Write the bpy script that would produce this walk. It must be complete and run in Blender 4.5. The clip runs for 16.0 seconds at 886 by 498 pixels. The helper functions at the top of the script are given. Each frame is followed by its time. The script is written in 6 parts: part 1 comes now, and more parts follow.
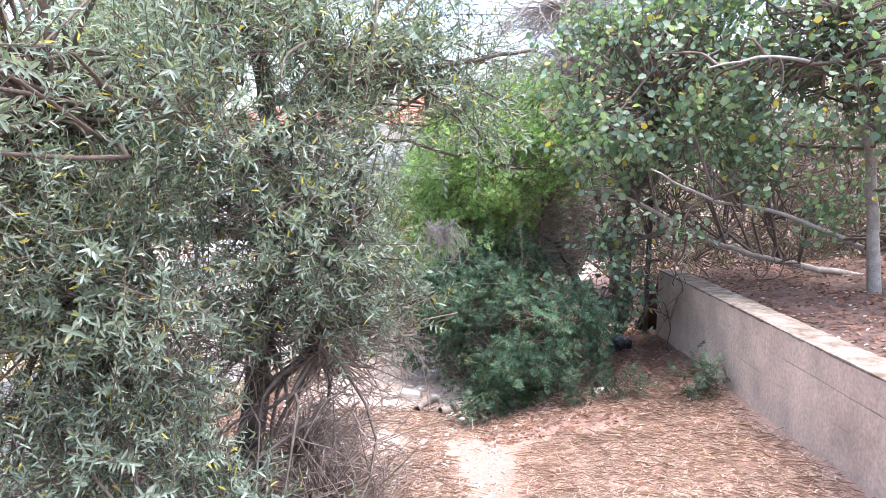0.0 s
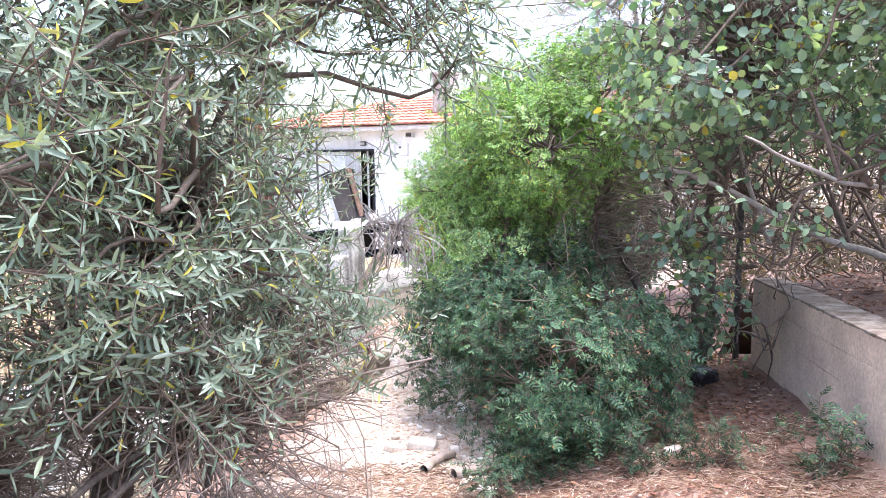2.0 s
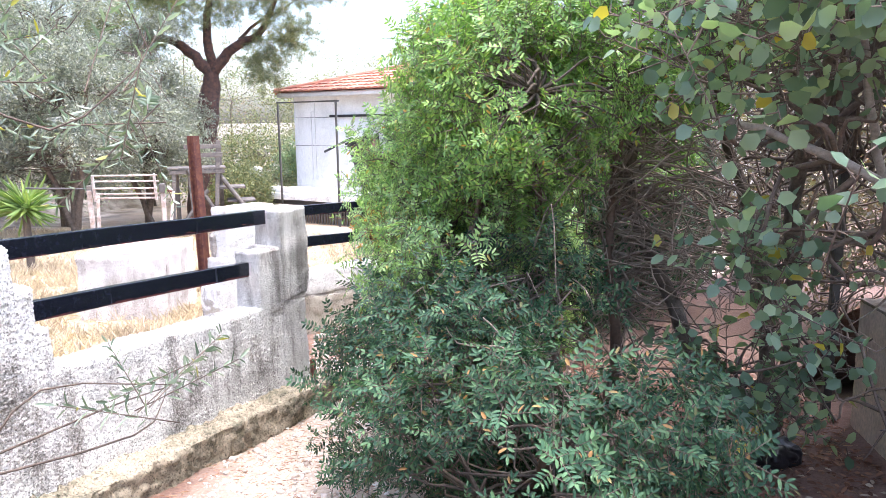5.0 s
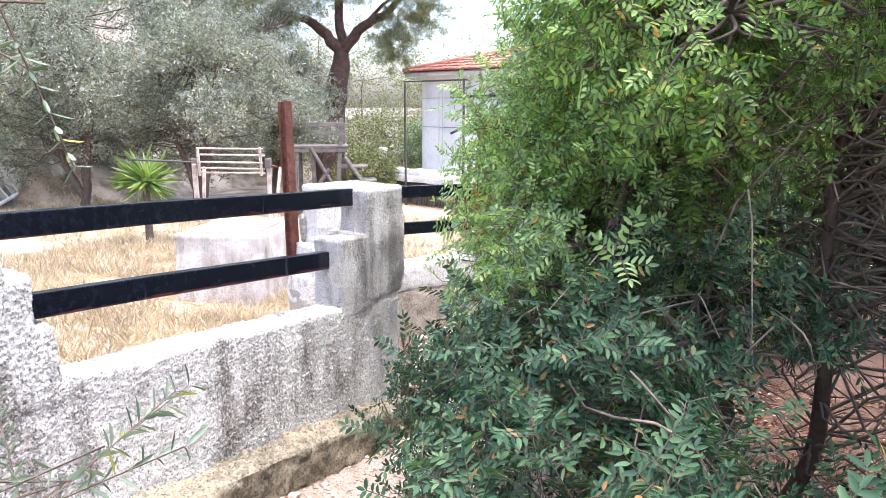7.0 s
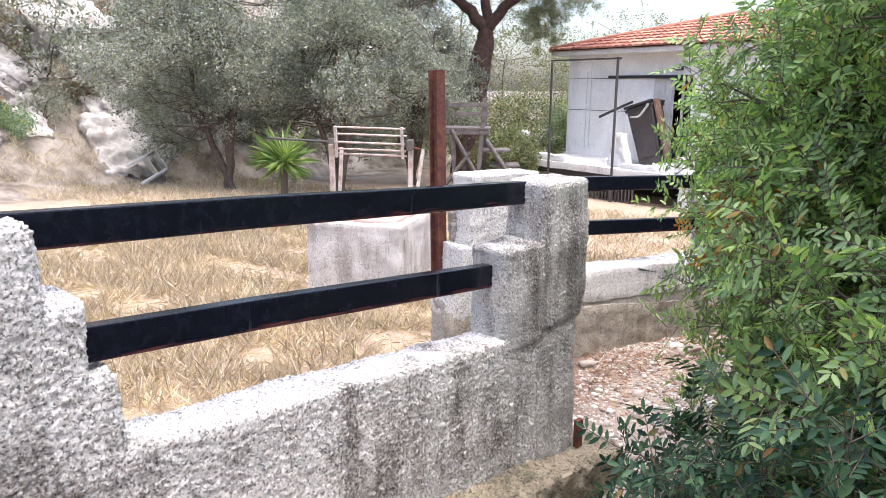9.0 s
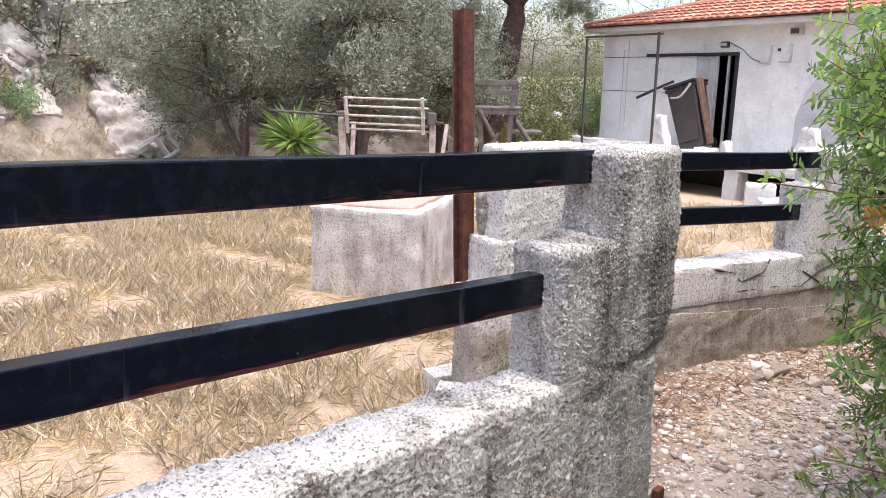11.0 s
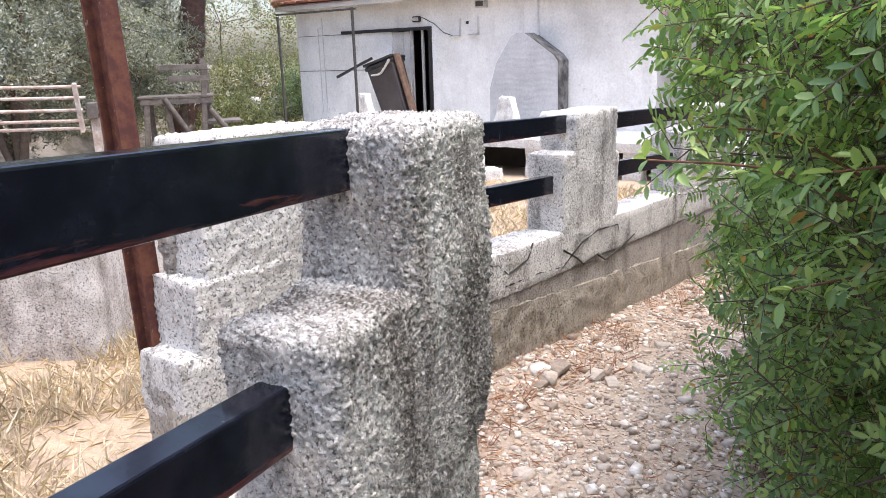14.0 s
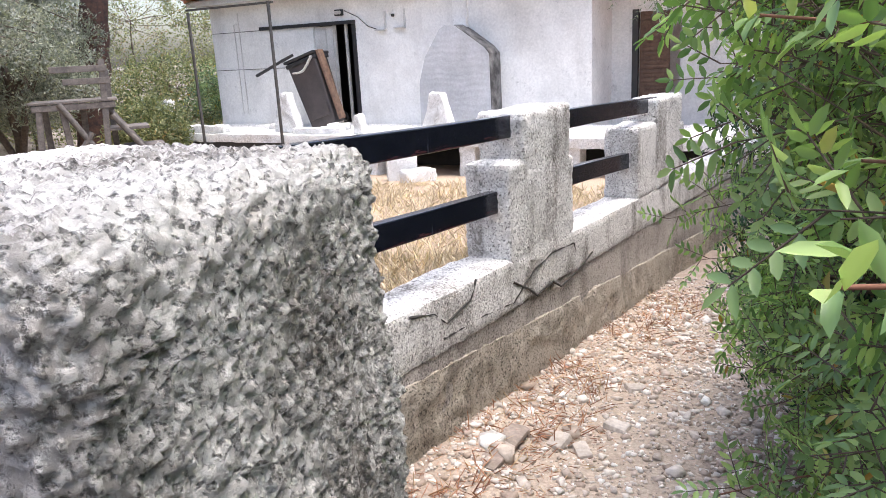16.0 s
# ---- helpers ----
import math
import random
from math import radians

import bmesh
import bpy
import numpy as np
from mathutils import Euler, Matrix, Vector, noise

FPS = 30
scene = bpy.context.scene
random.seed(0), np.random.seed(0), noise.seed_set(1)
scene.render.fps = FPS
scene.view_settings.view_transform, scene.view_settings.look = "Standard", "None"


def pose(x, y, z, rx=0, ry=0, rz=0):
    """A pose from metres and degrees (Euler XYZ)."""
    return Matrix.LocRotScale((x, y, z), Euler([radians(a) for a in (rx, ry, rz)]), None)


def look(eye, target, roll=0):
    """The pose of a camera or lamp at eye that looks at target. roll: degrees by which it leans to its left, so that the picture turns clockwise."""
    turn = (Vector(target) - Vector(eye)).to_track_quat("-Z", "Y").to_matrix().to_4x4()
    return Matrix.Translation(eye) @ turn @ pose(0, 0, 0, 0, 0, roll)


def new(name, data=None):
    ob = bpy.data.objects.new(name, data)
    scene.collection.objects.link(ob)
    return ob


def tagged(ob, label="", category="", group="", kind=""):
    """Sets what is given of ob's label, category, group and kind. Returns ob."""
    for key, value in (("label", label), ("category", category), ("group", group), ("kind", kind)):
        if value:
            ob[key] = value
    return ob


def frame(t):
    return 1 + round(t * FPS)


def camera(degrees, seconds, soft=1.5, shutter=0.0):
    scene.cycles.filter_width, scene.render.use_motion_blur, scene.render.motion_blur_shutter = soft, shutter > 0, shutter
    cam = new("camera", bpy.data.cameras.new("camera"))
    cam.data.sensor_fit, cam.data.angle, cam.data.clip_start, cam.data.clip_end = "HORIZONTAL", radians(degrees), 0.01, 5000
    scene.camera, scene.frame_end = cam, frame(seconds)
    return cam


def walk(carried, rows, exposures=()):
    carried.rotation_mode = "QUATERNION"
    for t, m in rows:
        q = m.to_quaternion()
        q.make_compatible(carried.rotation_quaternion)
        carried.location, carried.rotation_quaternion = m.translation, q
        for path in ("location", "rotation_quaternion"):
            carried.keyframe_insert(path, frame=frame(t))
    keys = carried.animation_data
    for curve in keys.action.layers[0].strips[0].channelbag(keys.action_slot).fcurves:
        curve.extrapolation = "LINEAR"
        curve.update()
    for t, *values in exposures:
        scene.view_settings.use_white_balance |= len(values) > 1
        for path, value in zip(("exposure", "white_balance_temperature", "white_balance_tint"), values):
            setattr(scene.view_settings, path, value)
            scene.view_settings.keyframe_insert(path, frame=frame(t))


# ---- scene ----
cam = camera(62.0, 16.0, 0.4)
PATH = [
    (0, (0.008, -0.102, 1.494), (0.015, 1.878, 1.216), 0.6),
    (0.5, (0.052, 0.318, 1.412), (0.157, 2.3, 1.161), 0.0),
    (1, (0.178, 0.652, 1.374), (0.284, 2.634, 1.128), -0.7),
    (1.5, (0.325, 0.962, 1.353), (0.387, 2.946, 1.103), -0.8),
    (2, (0.364, 1.323, 1.3), (0.168, 3.296, 1.037), -0.9),
    (2.5, (0.499, 1.678, 1.269), (0.251, 3.642, 0.985), -0.8),
    (3, (0.559, 1.994, 1.273), (0.304, 3.956, 0.98), -0.8),
    (5.5, (0.749, 3.457, 1.159), (0.345, 5.383, 0.804), -0.6),
    (6, (0.735, 3.69, 1.125), (0.195, 5.582, 0.769), -0.8),
    (6.5, (0.612, 3.915, 1.093), (-0.017, 5.778, 0.732), -0.4),
    (7, (0.572, 4.16, 1.062), (-0.09, 6.009, 0.685), 0.1),
    (7.5, (0.464, 4.433, 1.056), (-0.266, 6.253, 0.662), 0.3),
    (8, (0.302, 4.625, 1.049), (-0.495, 6.413, 0.639), 0.5),
    (8.5, (0.183, 4.797, 1.04), (-0.691, 6.547, 0.623), 0.5),
    (9, (-0.01, 4.958, 0.994), (-0.986, 6.652, 0.572), 0.6),
    (11.5, (-0.591, 5.923, 0.818), (-1.625, 7.571, 0.355), 0.6),
    (12, (-0.701, 6.056, 0.813), (-1.731, 7.706, 0.346), 0.1),
    (12.5, (-0.715, 6.208, 0.788), (-1.579, 7.948, 0.313), -0.3),
    (13, (-0.739, 6.366, 0.754), (-1.404, 8.189, 0.271), -0.8),
    (13.5, (-0.784, 6.501, 0.719), (-1.307, 8.368, 0.229), -1.2),
    (14, (-0.881, 6.635, 0.734), (-1.208, 8.543, 0.231), -1.8),
    (14.5, (-0.866, 6.813, 0.719), (-1.098, 8.733, 0.207), -1.9),
    (15, (-0.878, 6.991, 0.713), (-1.078, 8.913, 0.198), -2.8),
    (15.5, (-0.952, 7.2, 0.718), (-1.128, 9.124, 0.2), -2.7),
    (16, (-0.931, 7.406, 0.703), (-1.091, 9.33, 0.183), -3.0),
]
EXPOSURE = [(0.0, 2.36, 6050, 15), (2.5, 2.58, 6050, 15), (5.5, 2.42, 6100, 14), (7.0, 2.25, 6150, 14), (8.0, 2.0, 6150, 14), (9.0, 1.7, 6350, 14), (11.5, 1.45, 6600, 15), (12.5, 1.47, 6600, 14), (13.5, 1.60, 6500, 13), (16.0, 1.63, 6450, 12)]
walk(cam, [(t, look(eye, target, roll)) for t, eye, target, roll in PATH], EXPOSURE)

# ---- sky and sun: a bright overcast day ----
world = bpy.data.worlds.new("overcast_sky")
scene.world = world
world.use_nodes = True
wn = world.node_tree
wn.nodes.clear()
sky = wn.nodes.new("ShaderNodeTexSky")
sky.sky_type, sky.sun_disc = "NISHITA", False
sky.sun_elevation, sky.sun_rotation = radians(76), radians(110)
sky.air_density, sky.dust_density, sky.ozone_density = 1.0, 4.0, 0.6
wbg = wn.nodes.new("ShaderNodeBackground")
wbg.inputs["Strength"].default_value = 0.15
wout = wn.nodes.new("ShaderNodeOutputWorld")
wn.links.new(sky.outputs[0], wbg.inputs[0])
wn.links.new(wbg.outputs[0], wout.inputs[0])
sun = new("sun", bpy.data.lights.new("sun", "SUN"))
sun.data.energy, sun.data.angle, sun.data.color = 1.2, radians(50), (1.0, 0.985, 0.965)
sun.matrix_world = look((20 * math.sin(radians(110)) * 0.242, 20 * math.cos(radians(110)) * 0.242, 19.4), (0, 0, 0))
tagged(sun, kind="structure")


# ---- materials ----
def material(name, rough=0.9, metal=0.0):
    m = bpy.data.materials.new(name)
    m.use_nodes = True
    nt = m.node_tree
    p = nt.nodes["Principled BSDF"]
    p.inputs["Roughness"].default_value, p.inputs["Metallic"].default_value = rough, metal
    return m, nt, p


def node(nt, kind, **inputs):
    n = nt.nodes.new("ShaderNode" + kind)
    for k, v in inputs.items():
        key = k.replace("_", " ")
        if isinstance(v, bpy.types.NodeSocket):
            nt.links.new(v, n.inputs[key])
        else:
            n.inputs[key].default_value = v
    return n


def place(nt):
    return nt.nodes.new("ShaderNodeNewGeometry").outputs["Position"]


def noise_tex(nt, scale, detail=4.0, rough=0.6, vec=None, distort=0.0):
    n = node(nt, "TexNoise", Scale=scale, Detail=detail, Roughness=rough, Distortion=distort)
    nt.links.new(vec or place(nt), n.inputs["Vector"])
    return n.outputs["Fac"]


def ramp(nt, fac, stops):
    r = nt.nodes.new("ShaderNodeValToRGB")
    e = r.color_ramp.elements
    while len(e) < len(stops):
        e.new(0.5)
    for el, (pos, col) in zip(e, stops):
        el.position, el.color = pos, (*(col if isinstance(col, tuple) else (col,) * 3), 1)
    nt.links.new(fac, r.inputs[0])
    return r.outputs[0]


def mix(nt, fac, a, b, blend="MIX"):
    n = nt.nodes.new("ShaderNodeMix")
    n.data_type, n.blend_type = "RGBA", blend
    for sock, v in ((n.inputs[0], fac), (n.inputs[6], a), (n.inputs[7], b)):
        if isinstance(v, bpy.types.NodeSocket):
            nt.links.new(v, sock)
        elif sock == n.inputs[0]:
            sock.default_value = v
        else:
            sock.default_value = (*v, 1)
    return n.outputs[2]


def bump(nt, p, height, strength=0.5, distance=0.01):
    b = node(nt, "Bump", Strength=strength, Distance=distance, Height=height)
    nt.links.new(b.outputs[0], p.inputs["Normal"])


def leaf_mat(name, dark, mid, light, rare, rare_from=0.96, rough=0.45, through_amount=0.3):
    """Leaves: each one takes its own tint, with a few yellowing ones, and lets some light through."""
    m, nt, p = material(name, rough)
    p.inputs["Specular IOR Level"].default_value = 0.22 if rough > 0.55 else 0.5
    isl = nt.nodes.new("ShaderNodeNewGeometry").outputs["Random Per Island"]
    tint = ramp(nt, isl, [(0.0, dark), (0.5, mid), (rare_from - 0.02, light), (rare_from, rare)])
    big = ramp(nt, noise_tex(nt, 2.2, 2), [(0.3, 0.72), (0.7, 1.15)])
    col = mix(nt, 1.0, tint, big, "MULTIPLY")
    nt.links.new(col, p.inputs["Base Color"])
    tr = node(nt, "BsdfTranslucent", Color=mix(nt, 1.0, col, (1.25, 1.35, 0.6), "MULTIPLY"))
    mx = nt.nodes.new("ShaderNodeMixShader")
    mx.inputs[0].default_value = through_amount
    nt.links.new(p.outputs[0], mx.inputs[1])
    nt.links.new(tr.outputs[0], mx.inputs[2])
    nt.links.new(mx.outputs[0], nt.nodes["Material Output"].inputs[0])
    return m


def plain(name, base, other, scale=8.0, rough=0.85, metal=0.0, relief=0.3, depth=0.006, fine=60.0):
    """A surface of two mottled tones, with fine grain and relief."""
    m, nt, p = material(name, rough, metal)
    n1, n2 = noise_tex(nt, scale, 5), noise_tex(nt, fine, 4)
    col = mix(nt, ramp(nt, n1, [(0.35, 0.0), (0.65, 1.0)]), base, other)
    col = mix(nt, 1.0, col, ramp(nt, n2, [(0.3, 0.75), (0.7, 1.15)]), "MULTIPLY")
    nt.links.new(col, p.inputs["Base Color"])
    bump(nt, p, mix(nt, 0.5, n1, n2), relief, depth)
    return m


def stucco(name, white, grey, dirt_amount=0.5, crusty=45.0):
    """Roughcast: pale lumps, dark lichen and soot in the hollows, long dirty streaks."""
    m, nt, p = material(name, 0.95)
    pos = place(nt)
    lumps = noise_tex(nt, crusty, 8, 0.75)
    pits = ramp(nt, noise_tex(nt, max(crusty * 1.4, 110.0), 4, 0.6), [(0.35, 0.30), (0.47, 1.0)])
    vor = node(nt, "TexVoronoi", Scale=crusty * 1.3)
    nt.links.new(pos, vor.inputs["Vector"])
    lumps = mix(nt, 0.16, lumps, mix(nt, 1.0, (1, 1, 1), vor.outputs["Distance"], "SUBTRACT"))
    big = noise_tex(nt, 2.3, 5, 0.65)
    mp = node(nt, "Mapping", Scale=(5.0, 5.0, 0.7))
    nt.links.new(pos, mp.inputs["Vector"])
    streak = noise_tex(nt, 1.6, 4, 0.6, mp.outputs[0])
    dirt = mix(nt, 0.5, big, streak)
    patch = ramp(nt, dirt, [(0.62 - 0.3 * dirt_amount, 0.0), (0.72 - 0.22 * dirt_amount, 1.0)])
    specks = ramp(nt, lumps, [(0.47, 1.0), (0.55, 0.0)])
    cover = mix(nt, 1.0, specks, mix(nt, patch, (0.26, 0.26, 0.26), (0.86, 0.86, 0.86)), "MULTIPLY")
    base = mix(nt, patch, white, tuple(0.5 * a + 0.5 * b for a, b in zip(white, grey)))
    col = mix(nt, cover, base, grey)
    col = mix(nt, ramp(nt, noise_tex(nt, 7, 4), [(0.58, 0.0), (0.75, 0.35)]), col, (0.33, 0.29, 0.22))
    col = mix(nt, 1.0, col, pits, "MULTIPLY")
    nt.links.new(col, p.inputs["Base Color"])
    bump(nt, p, mix(nt, 0.35, lumps, pits), 1.0, 0.014)
    return m


def limewash(name, courses=False, lime=(0.84, 0.828, 0.80), bloomed=(0.60, 0.588, 0.56)):
    """Old limewash: rain streaks under the eaves, grey bloom, soot smears, faint trowel relief or brick courses."""
    m, nt, p = material(name, 0.92)
    pos = place(nt)
    mp = node(nt, "Mapping", Scale=(1.6, 1.6, 0.35))
    nt.links.new(pos, mp.inputs["Vector"])
    streak = noise_tex(nt, 1.1, 7, 0.65, mp.outputs[0])
    bloom, fine = noise_tex(nt, 0.9, 6, 0.65), noise_tex(nt, 24, 4)
    col = mix(nt, ramp(nt, bloom, [(0.40, 0.0), (0.66, 0.75)]), lime, bloomed)
    col = mix(nt, ramp(nt, streak, [(0.55, 0.0), (0.74, 0.42)]), col, (0.42, 0.40, 0.375))
    col = mix(nt, ramp(nt, noise_tex(nt, 3.4, 6, 0.75), [(0.60, 0.0), (0.70, 0.5)]), col, (0.34, 0.33, 0.32))
    col = mix(nt, 1.0, col, ramp(nt, fine, [(0.3, 0.88), (0.7, 1.08)]), "MULTIPLY")
    nt.links.new(col, p.inputs["Base Color"])
    if courses:
        wave = node(nt, "TexWave", Scale=2.6, Distortion=7.0, Detail=4.0)
        wave.bands_direction = "Z"
        nt.links.new(pos, wave.inputs["Vector"])
        bump(nt, p, mix(nt, 0.35, fine, wave.outputs["Fac"]), 0.5, 0.012)
    else:
        bump(nt, p, mix(nt, 0.5, bloom, fine), 0.3, 0.01)
    return m


M_STUCCO = stucco("roughcast_grey_white", (0.86, 0.845, 0.82), (0.12, 0.10, 0.085), 0.48, 120.0)
M_STUCCO_WALL = stucco("roughcast_wall_white", (0.86, 0.845, 0.82), (0.15, 0.13, 0.11), 0.40, 78.0)
M_STUCCO_PALE = stucco("roughcast_whitewash", (0.84, 0.82, 0.79), (0.42, 0.39, 0.36), 0.36, 80.0)
M_STUCCO_WELL = stucco("dirty_well_render", (0.70, 0.665, 0.63), (0.34, 0.30, 0.275), 0.52, 62.0)
M_STUCCO_OLD = stucco("old_cement_render", (0.50, 0.46, 0.42), (0.20, 0.175, 0.155), 0.45, 70.0)
M_FOOTING = stucco("mossy_footing", (0.40, 0.34, 0.25), (0.12, 0.11, 0.075), 0.6, 32.0)
M_BASE_COURSE = stucco("earthy_render_foot", (0.50, 0.45, 0.38), (0.22, 0.19, 0.15), 0.45, 40.0)
M_CONCRETE = plain("cast_concrete", (0.70, 0.55, 0.43), (0.46, 0.36, 0.285), 2.6, 0.9, 0, 0.35, 0.006, 50)
M_MOSS = plain("rusty_moss_crust", (0.12, 0.08, 0.05), (0.30, 0.255, 0.21), 9, 0.95, 0, 0.8, 0.01, 50)
M_HOUSE = limewash("limewashed_house_wall")
M_BRICKWASH = limewash("whitewashed_rough_brick", True, (0.50, 0.505, 0.52), (0.30, 0.30, 0.31))
M_SOOT = plain("sooty_old_plaster", (0.055, 0.052, 0.05), (0.26, 0.25, 0.24), 4.5, 0.95, 0, 0.6, 0.01, 30)
M_PLASTER = stucco("broken_white_plaster", (0.80, 0.80, 0.79), (0.38, 0.36, 0.33), 0.25, 18.0)
# near-black that carries the shade of undercroft, room and cracks in its colour
M_DARK = plain("recess_shade_dark", (0.05, 0.045, 0.04), (0.03, 0.028, 0.026), 4)
M_TILE = plain("clay_roof_tile", (0.44, 0.17, 0.11), (0.30, 0.12, 0.085), 2.5, 0.8, 0, 0.3, 0.005, 25)
M_FASCIA = plain("pale_fascia", (0.66, 0.64, 0.61), (0.52, 0.5, 0.47), 2.0)
M_FRAME = plain("dark_door_frame", (0.02, 0.02, 0.024), (0.035, 0.032, 0.03), 5, 0.5)
M_WOOD_GREY = plain("weathered_timber", (0.16, 0.14, 0.125), (0.085, 0.075, 0.07), 9, 0.9, 0, 0.6, 0.006, 45)
M_WOOD_BROWN = plain("brown_plank", (0.20, 0.12, 0.08), (0.12, 0.07, 0.05), 9, 0.8)
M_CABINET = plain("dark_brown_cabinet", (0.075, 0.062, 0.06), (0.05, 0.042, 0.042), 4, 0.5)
M_WHITE_PAINT = plain("chipped_white_paint", (0.58, 0.52, 0.47), (0.34, 0.25, 0.20), 14, 0.7)
M_PLASTIC = plain("sunbleached_plastic", (0.62, 0.60, 0.56), (0.48, 0.46, 0.42), 6, 0.6)
M_STEEL_DARK = plain("dark_steel_pipe", (0.10, 0.095, 0.09), (0.06, 0.055, 0.05), 12, 0.6, 0.4)
M_PINK = plain("pink_terracotta_slab", (0.50, 0.33, 0.27), (0.42, 0.29, 0.25), 5)
M_BARK = plain("grey_brown_bark", (0.15, 0.115, 0.09), (0.085, 0.065, 0.052), 16, 0.95, 0, 1.0, 0.012, 70)
M_BARK_PINE = plain("red_pine_bark", (0.135, 0.068, 0.050), (0.055, 0.037, 0.032), 9, 0.95, 0, 1.0, 0.03, 40)
M_TWIG = plain("dry_twigs", (0.17, 0.125, 0.10), (0.095, 0.07, 0.056), 20, 0.95, 0, 0.5, 0.003, 90)
M_TWIG_GREY = plain("grey_brown_dead_twigs", (0.30, 0.235, 0.19), (0.17, 0.13, 0.105), 20, 0.95, 0, 0.5, 0.003, 90)
M_TWIG_PALE = plain("bleached_dead_twigs", (0.38, 0.34, 0.30), (0.24, 0.21, 0.185), 20, 0.95, 0, 0.5, 0.003, 90)
M_RED_TWIG = plain("reddish_young_twigs", (0.26, 0.11, 0.07), (0.18, 0.09, 0.06), 20, 0.8, 0, 0.4, 0.003, 90)
M_STONE = plain("limestone_pebbles", (0.56, 0.51, 0.46), (0.40, 0.35, 0.30), 9, 0.9, 0, 0.5, 0.005, 70)
M_LOG = plain("bleached_log", (0.34, 0.28, 0.24), (0.22, 0.18, 0.15), 12, 0.9, 0, 0.7, 0.008, 60)


def rail_mat():
    """Blue-black gloss paint on timber, worn to red-brown along the lower edge and in spots, with pale run marks."""
    m, nt, p = material("black_painted_timber", 0.36)
    p.inputs["Specular IOR Level"].default_value = 0.36
    local = nt.nodes.new("ShaderNodeTexCoord").outputs["Object"]
    along = node(nt, "Mapping", Scale=(12.0, 2.2, 30.0))
    nt.links.new(local, along.inputs["Vector"])
    grain = noise_tex(nt, 1.6, 6, 0.7, along.outputs[0])
    across = node(nt, "Mapping", Scale=(3.0, 9.0, 0.8))
    nt.links.new(local, across.inputs["Vector"])
    runs = noise_tex(nt, 2.2, 3, 0.5, across.outputs[0])
    low = node(nt, "SeparateXYZ", Vector=local).outputs[2]
    edge = node(nt, "MapRange", Value=low, From_Min=-0.060, From_Max=-0.094)
    worn = mix(nt, 0.62, mix(nt, 0.5, (0.0, 0.0, 0.0), edge.outputs[0], "ADD"), grain)
    col = mix(nt, ramp(nt, noise_tex(nt, 30, 4), [(0.4, 0.0), (0.7, 1.0)]), (0.005, 0.006, 0.011), (0.010, 0.012, 0.020))
    col = mix(nt, ramp(nt, worn, [(0.43, 0.0), (0.53, 0.85)]), col, (0.12, 0.038, 0.034))
    col = mix(nt, ramp(nt, runs, [(0.66, 0.0), (0.74, 0.22)]), col, (0.25, 0.28, 0.33))
    col = mix(nt, ramp(nt, noise_tex(nt, 75, 2), [(0.76, 0.0), (0.79, 0.7)]), col, (0.34, 0.30, 0.28))
    nt.links.new(col, p.inputs["Base Color"])
    nt.links.new(ramp(nt, grain, [(0.35, 0.10), (0.7, 0.26)]), p.inputs["Roughness"])
    bump(nt, p, mix(nt, 0.5, grain, noise_tex(nt, 40, 4)), 0.3, 0.003)
    return m


def rust_mat():
    m, nt, p = material("rusty_red_steel", 0.85, 0.2)
    col = mix(nt, ramp(nt, noise_tex(nt, 22, 5, 0.7), [(0.4, 0.0), (0.62, 1.0)]), (0.085, 0.028, 0.024), (0.16, 0.06, 0.035))
    col = mix(nt, ramp(nt, noise_tex(nt, 60, 3), [(0.68, 0.0), (0.74, 0.8)]), col, (0.40, 0.33, 0.28))
    nt.links.new(col, p.inputs["Base Color"])
    bump(nt, p, noise_tex(nt, 50, 4), 0.5, 0.004)
    return m


M_RAIL, M_RUST = rail_mat(), rust_mat()
# one bush, two greens: shade put into the crown's, light into the path side's
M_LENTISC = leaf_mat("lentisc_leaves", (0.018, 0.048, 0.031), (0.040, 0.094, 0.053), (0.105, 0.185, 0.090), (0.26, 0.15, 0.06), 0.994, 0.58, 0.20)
M_LENTISC_LIT = leaf_mat("lentisc_lit_leaves", (0.125, 0.225, 0.100), (0.240, 0.385, 0.155), (0.430, 0.580, 0.250), (0.42, 0.24, 0.06), 0.993, 0.36, 0.48)
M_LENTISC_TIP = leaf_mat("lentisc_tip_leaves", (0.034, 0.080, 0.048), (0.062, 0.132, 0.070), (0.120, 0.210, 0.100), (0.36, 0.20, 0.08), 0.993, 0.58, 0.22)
M_STEM = plain("reddish_brown_stem", (0.17, 0.105, 0.075), (0.10, 0.065, 0.05), 14, 0.85, 0, 0.7, 0.006, 60)
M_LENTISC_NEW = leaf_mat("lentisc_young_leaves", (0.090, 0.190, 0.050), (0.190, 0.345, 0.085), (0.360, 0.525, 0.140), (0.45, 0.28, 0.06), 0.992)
M_CAROB = leaf_mat("round_leathery_leaves", (0.085, 0.145, 0.105), (0.190, 0.275, 0.195), (0.345, 0.440, 0.280), (0.50, 0.40, 0.07), 0.985, 0.45, 0.45)
M_OLIVE = leaf_mat("olive_leaves", (0.105, 0.150, 0.110), (0.210, 0.275, 0.210), (0.390, 0.455, 0.375), (0.45, 0.40, 0.06), 0.975, 0.5)
M_OLIVE_FAR = leaf_mat("silver_olive_leaves", (0.113, 0.134, 0.118), (0.227, 0.245, 0.218), (0.423, 0.435, 0.403), (0.30, 0.31, 0.20), 0.97)
M_PINE = leaf_mat("pine_needles", (0.079, 0.100, 0.046), (0.158, 0.179, 0.084), (0.274, 0.285, 0.137), (0.26, 0.19, 0.09), 0.93)
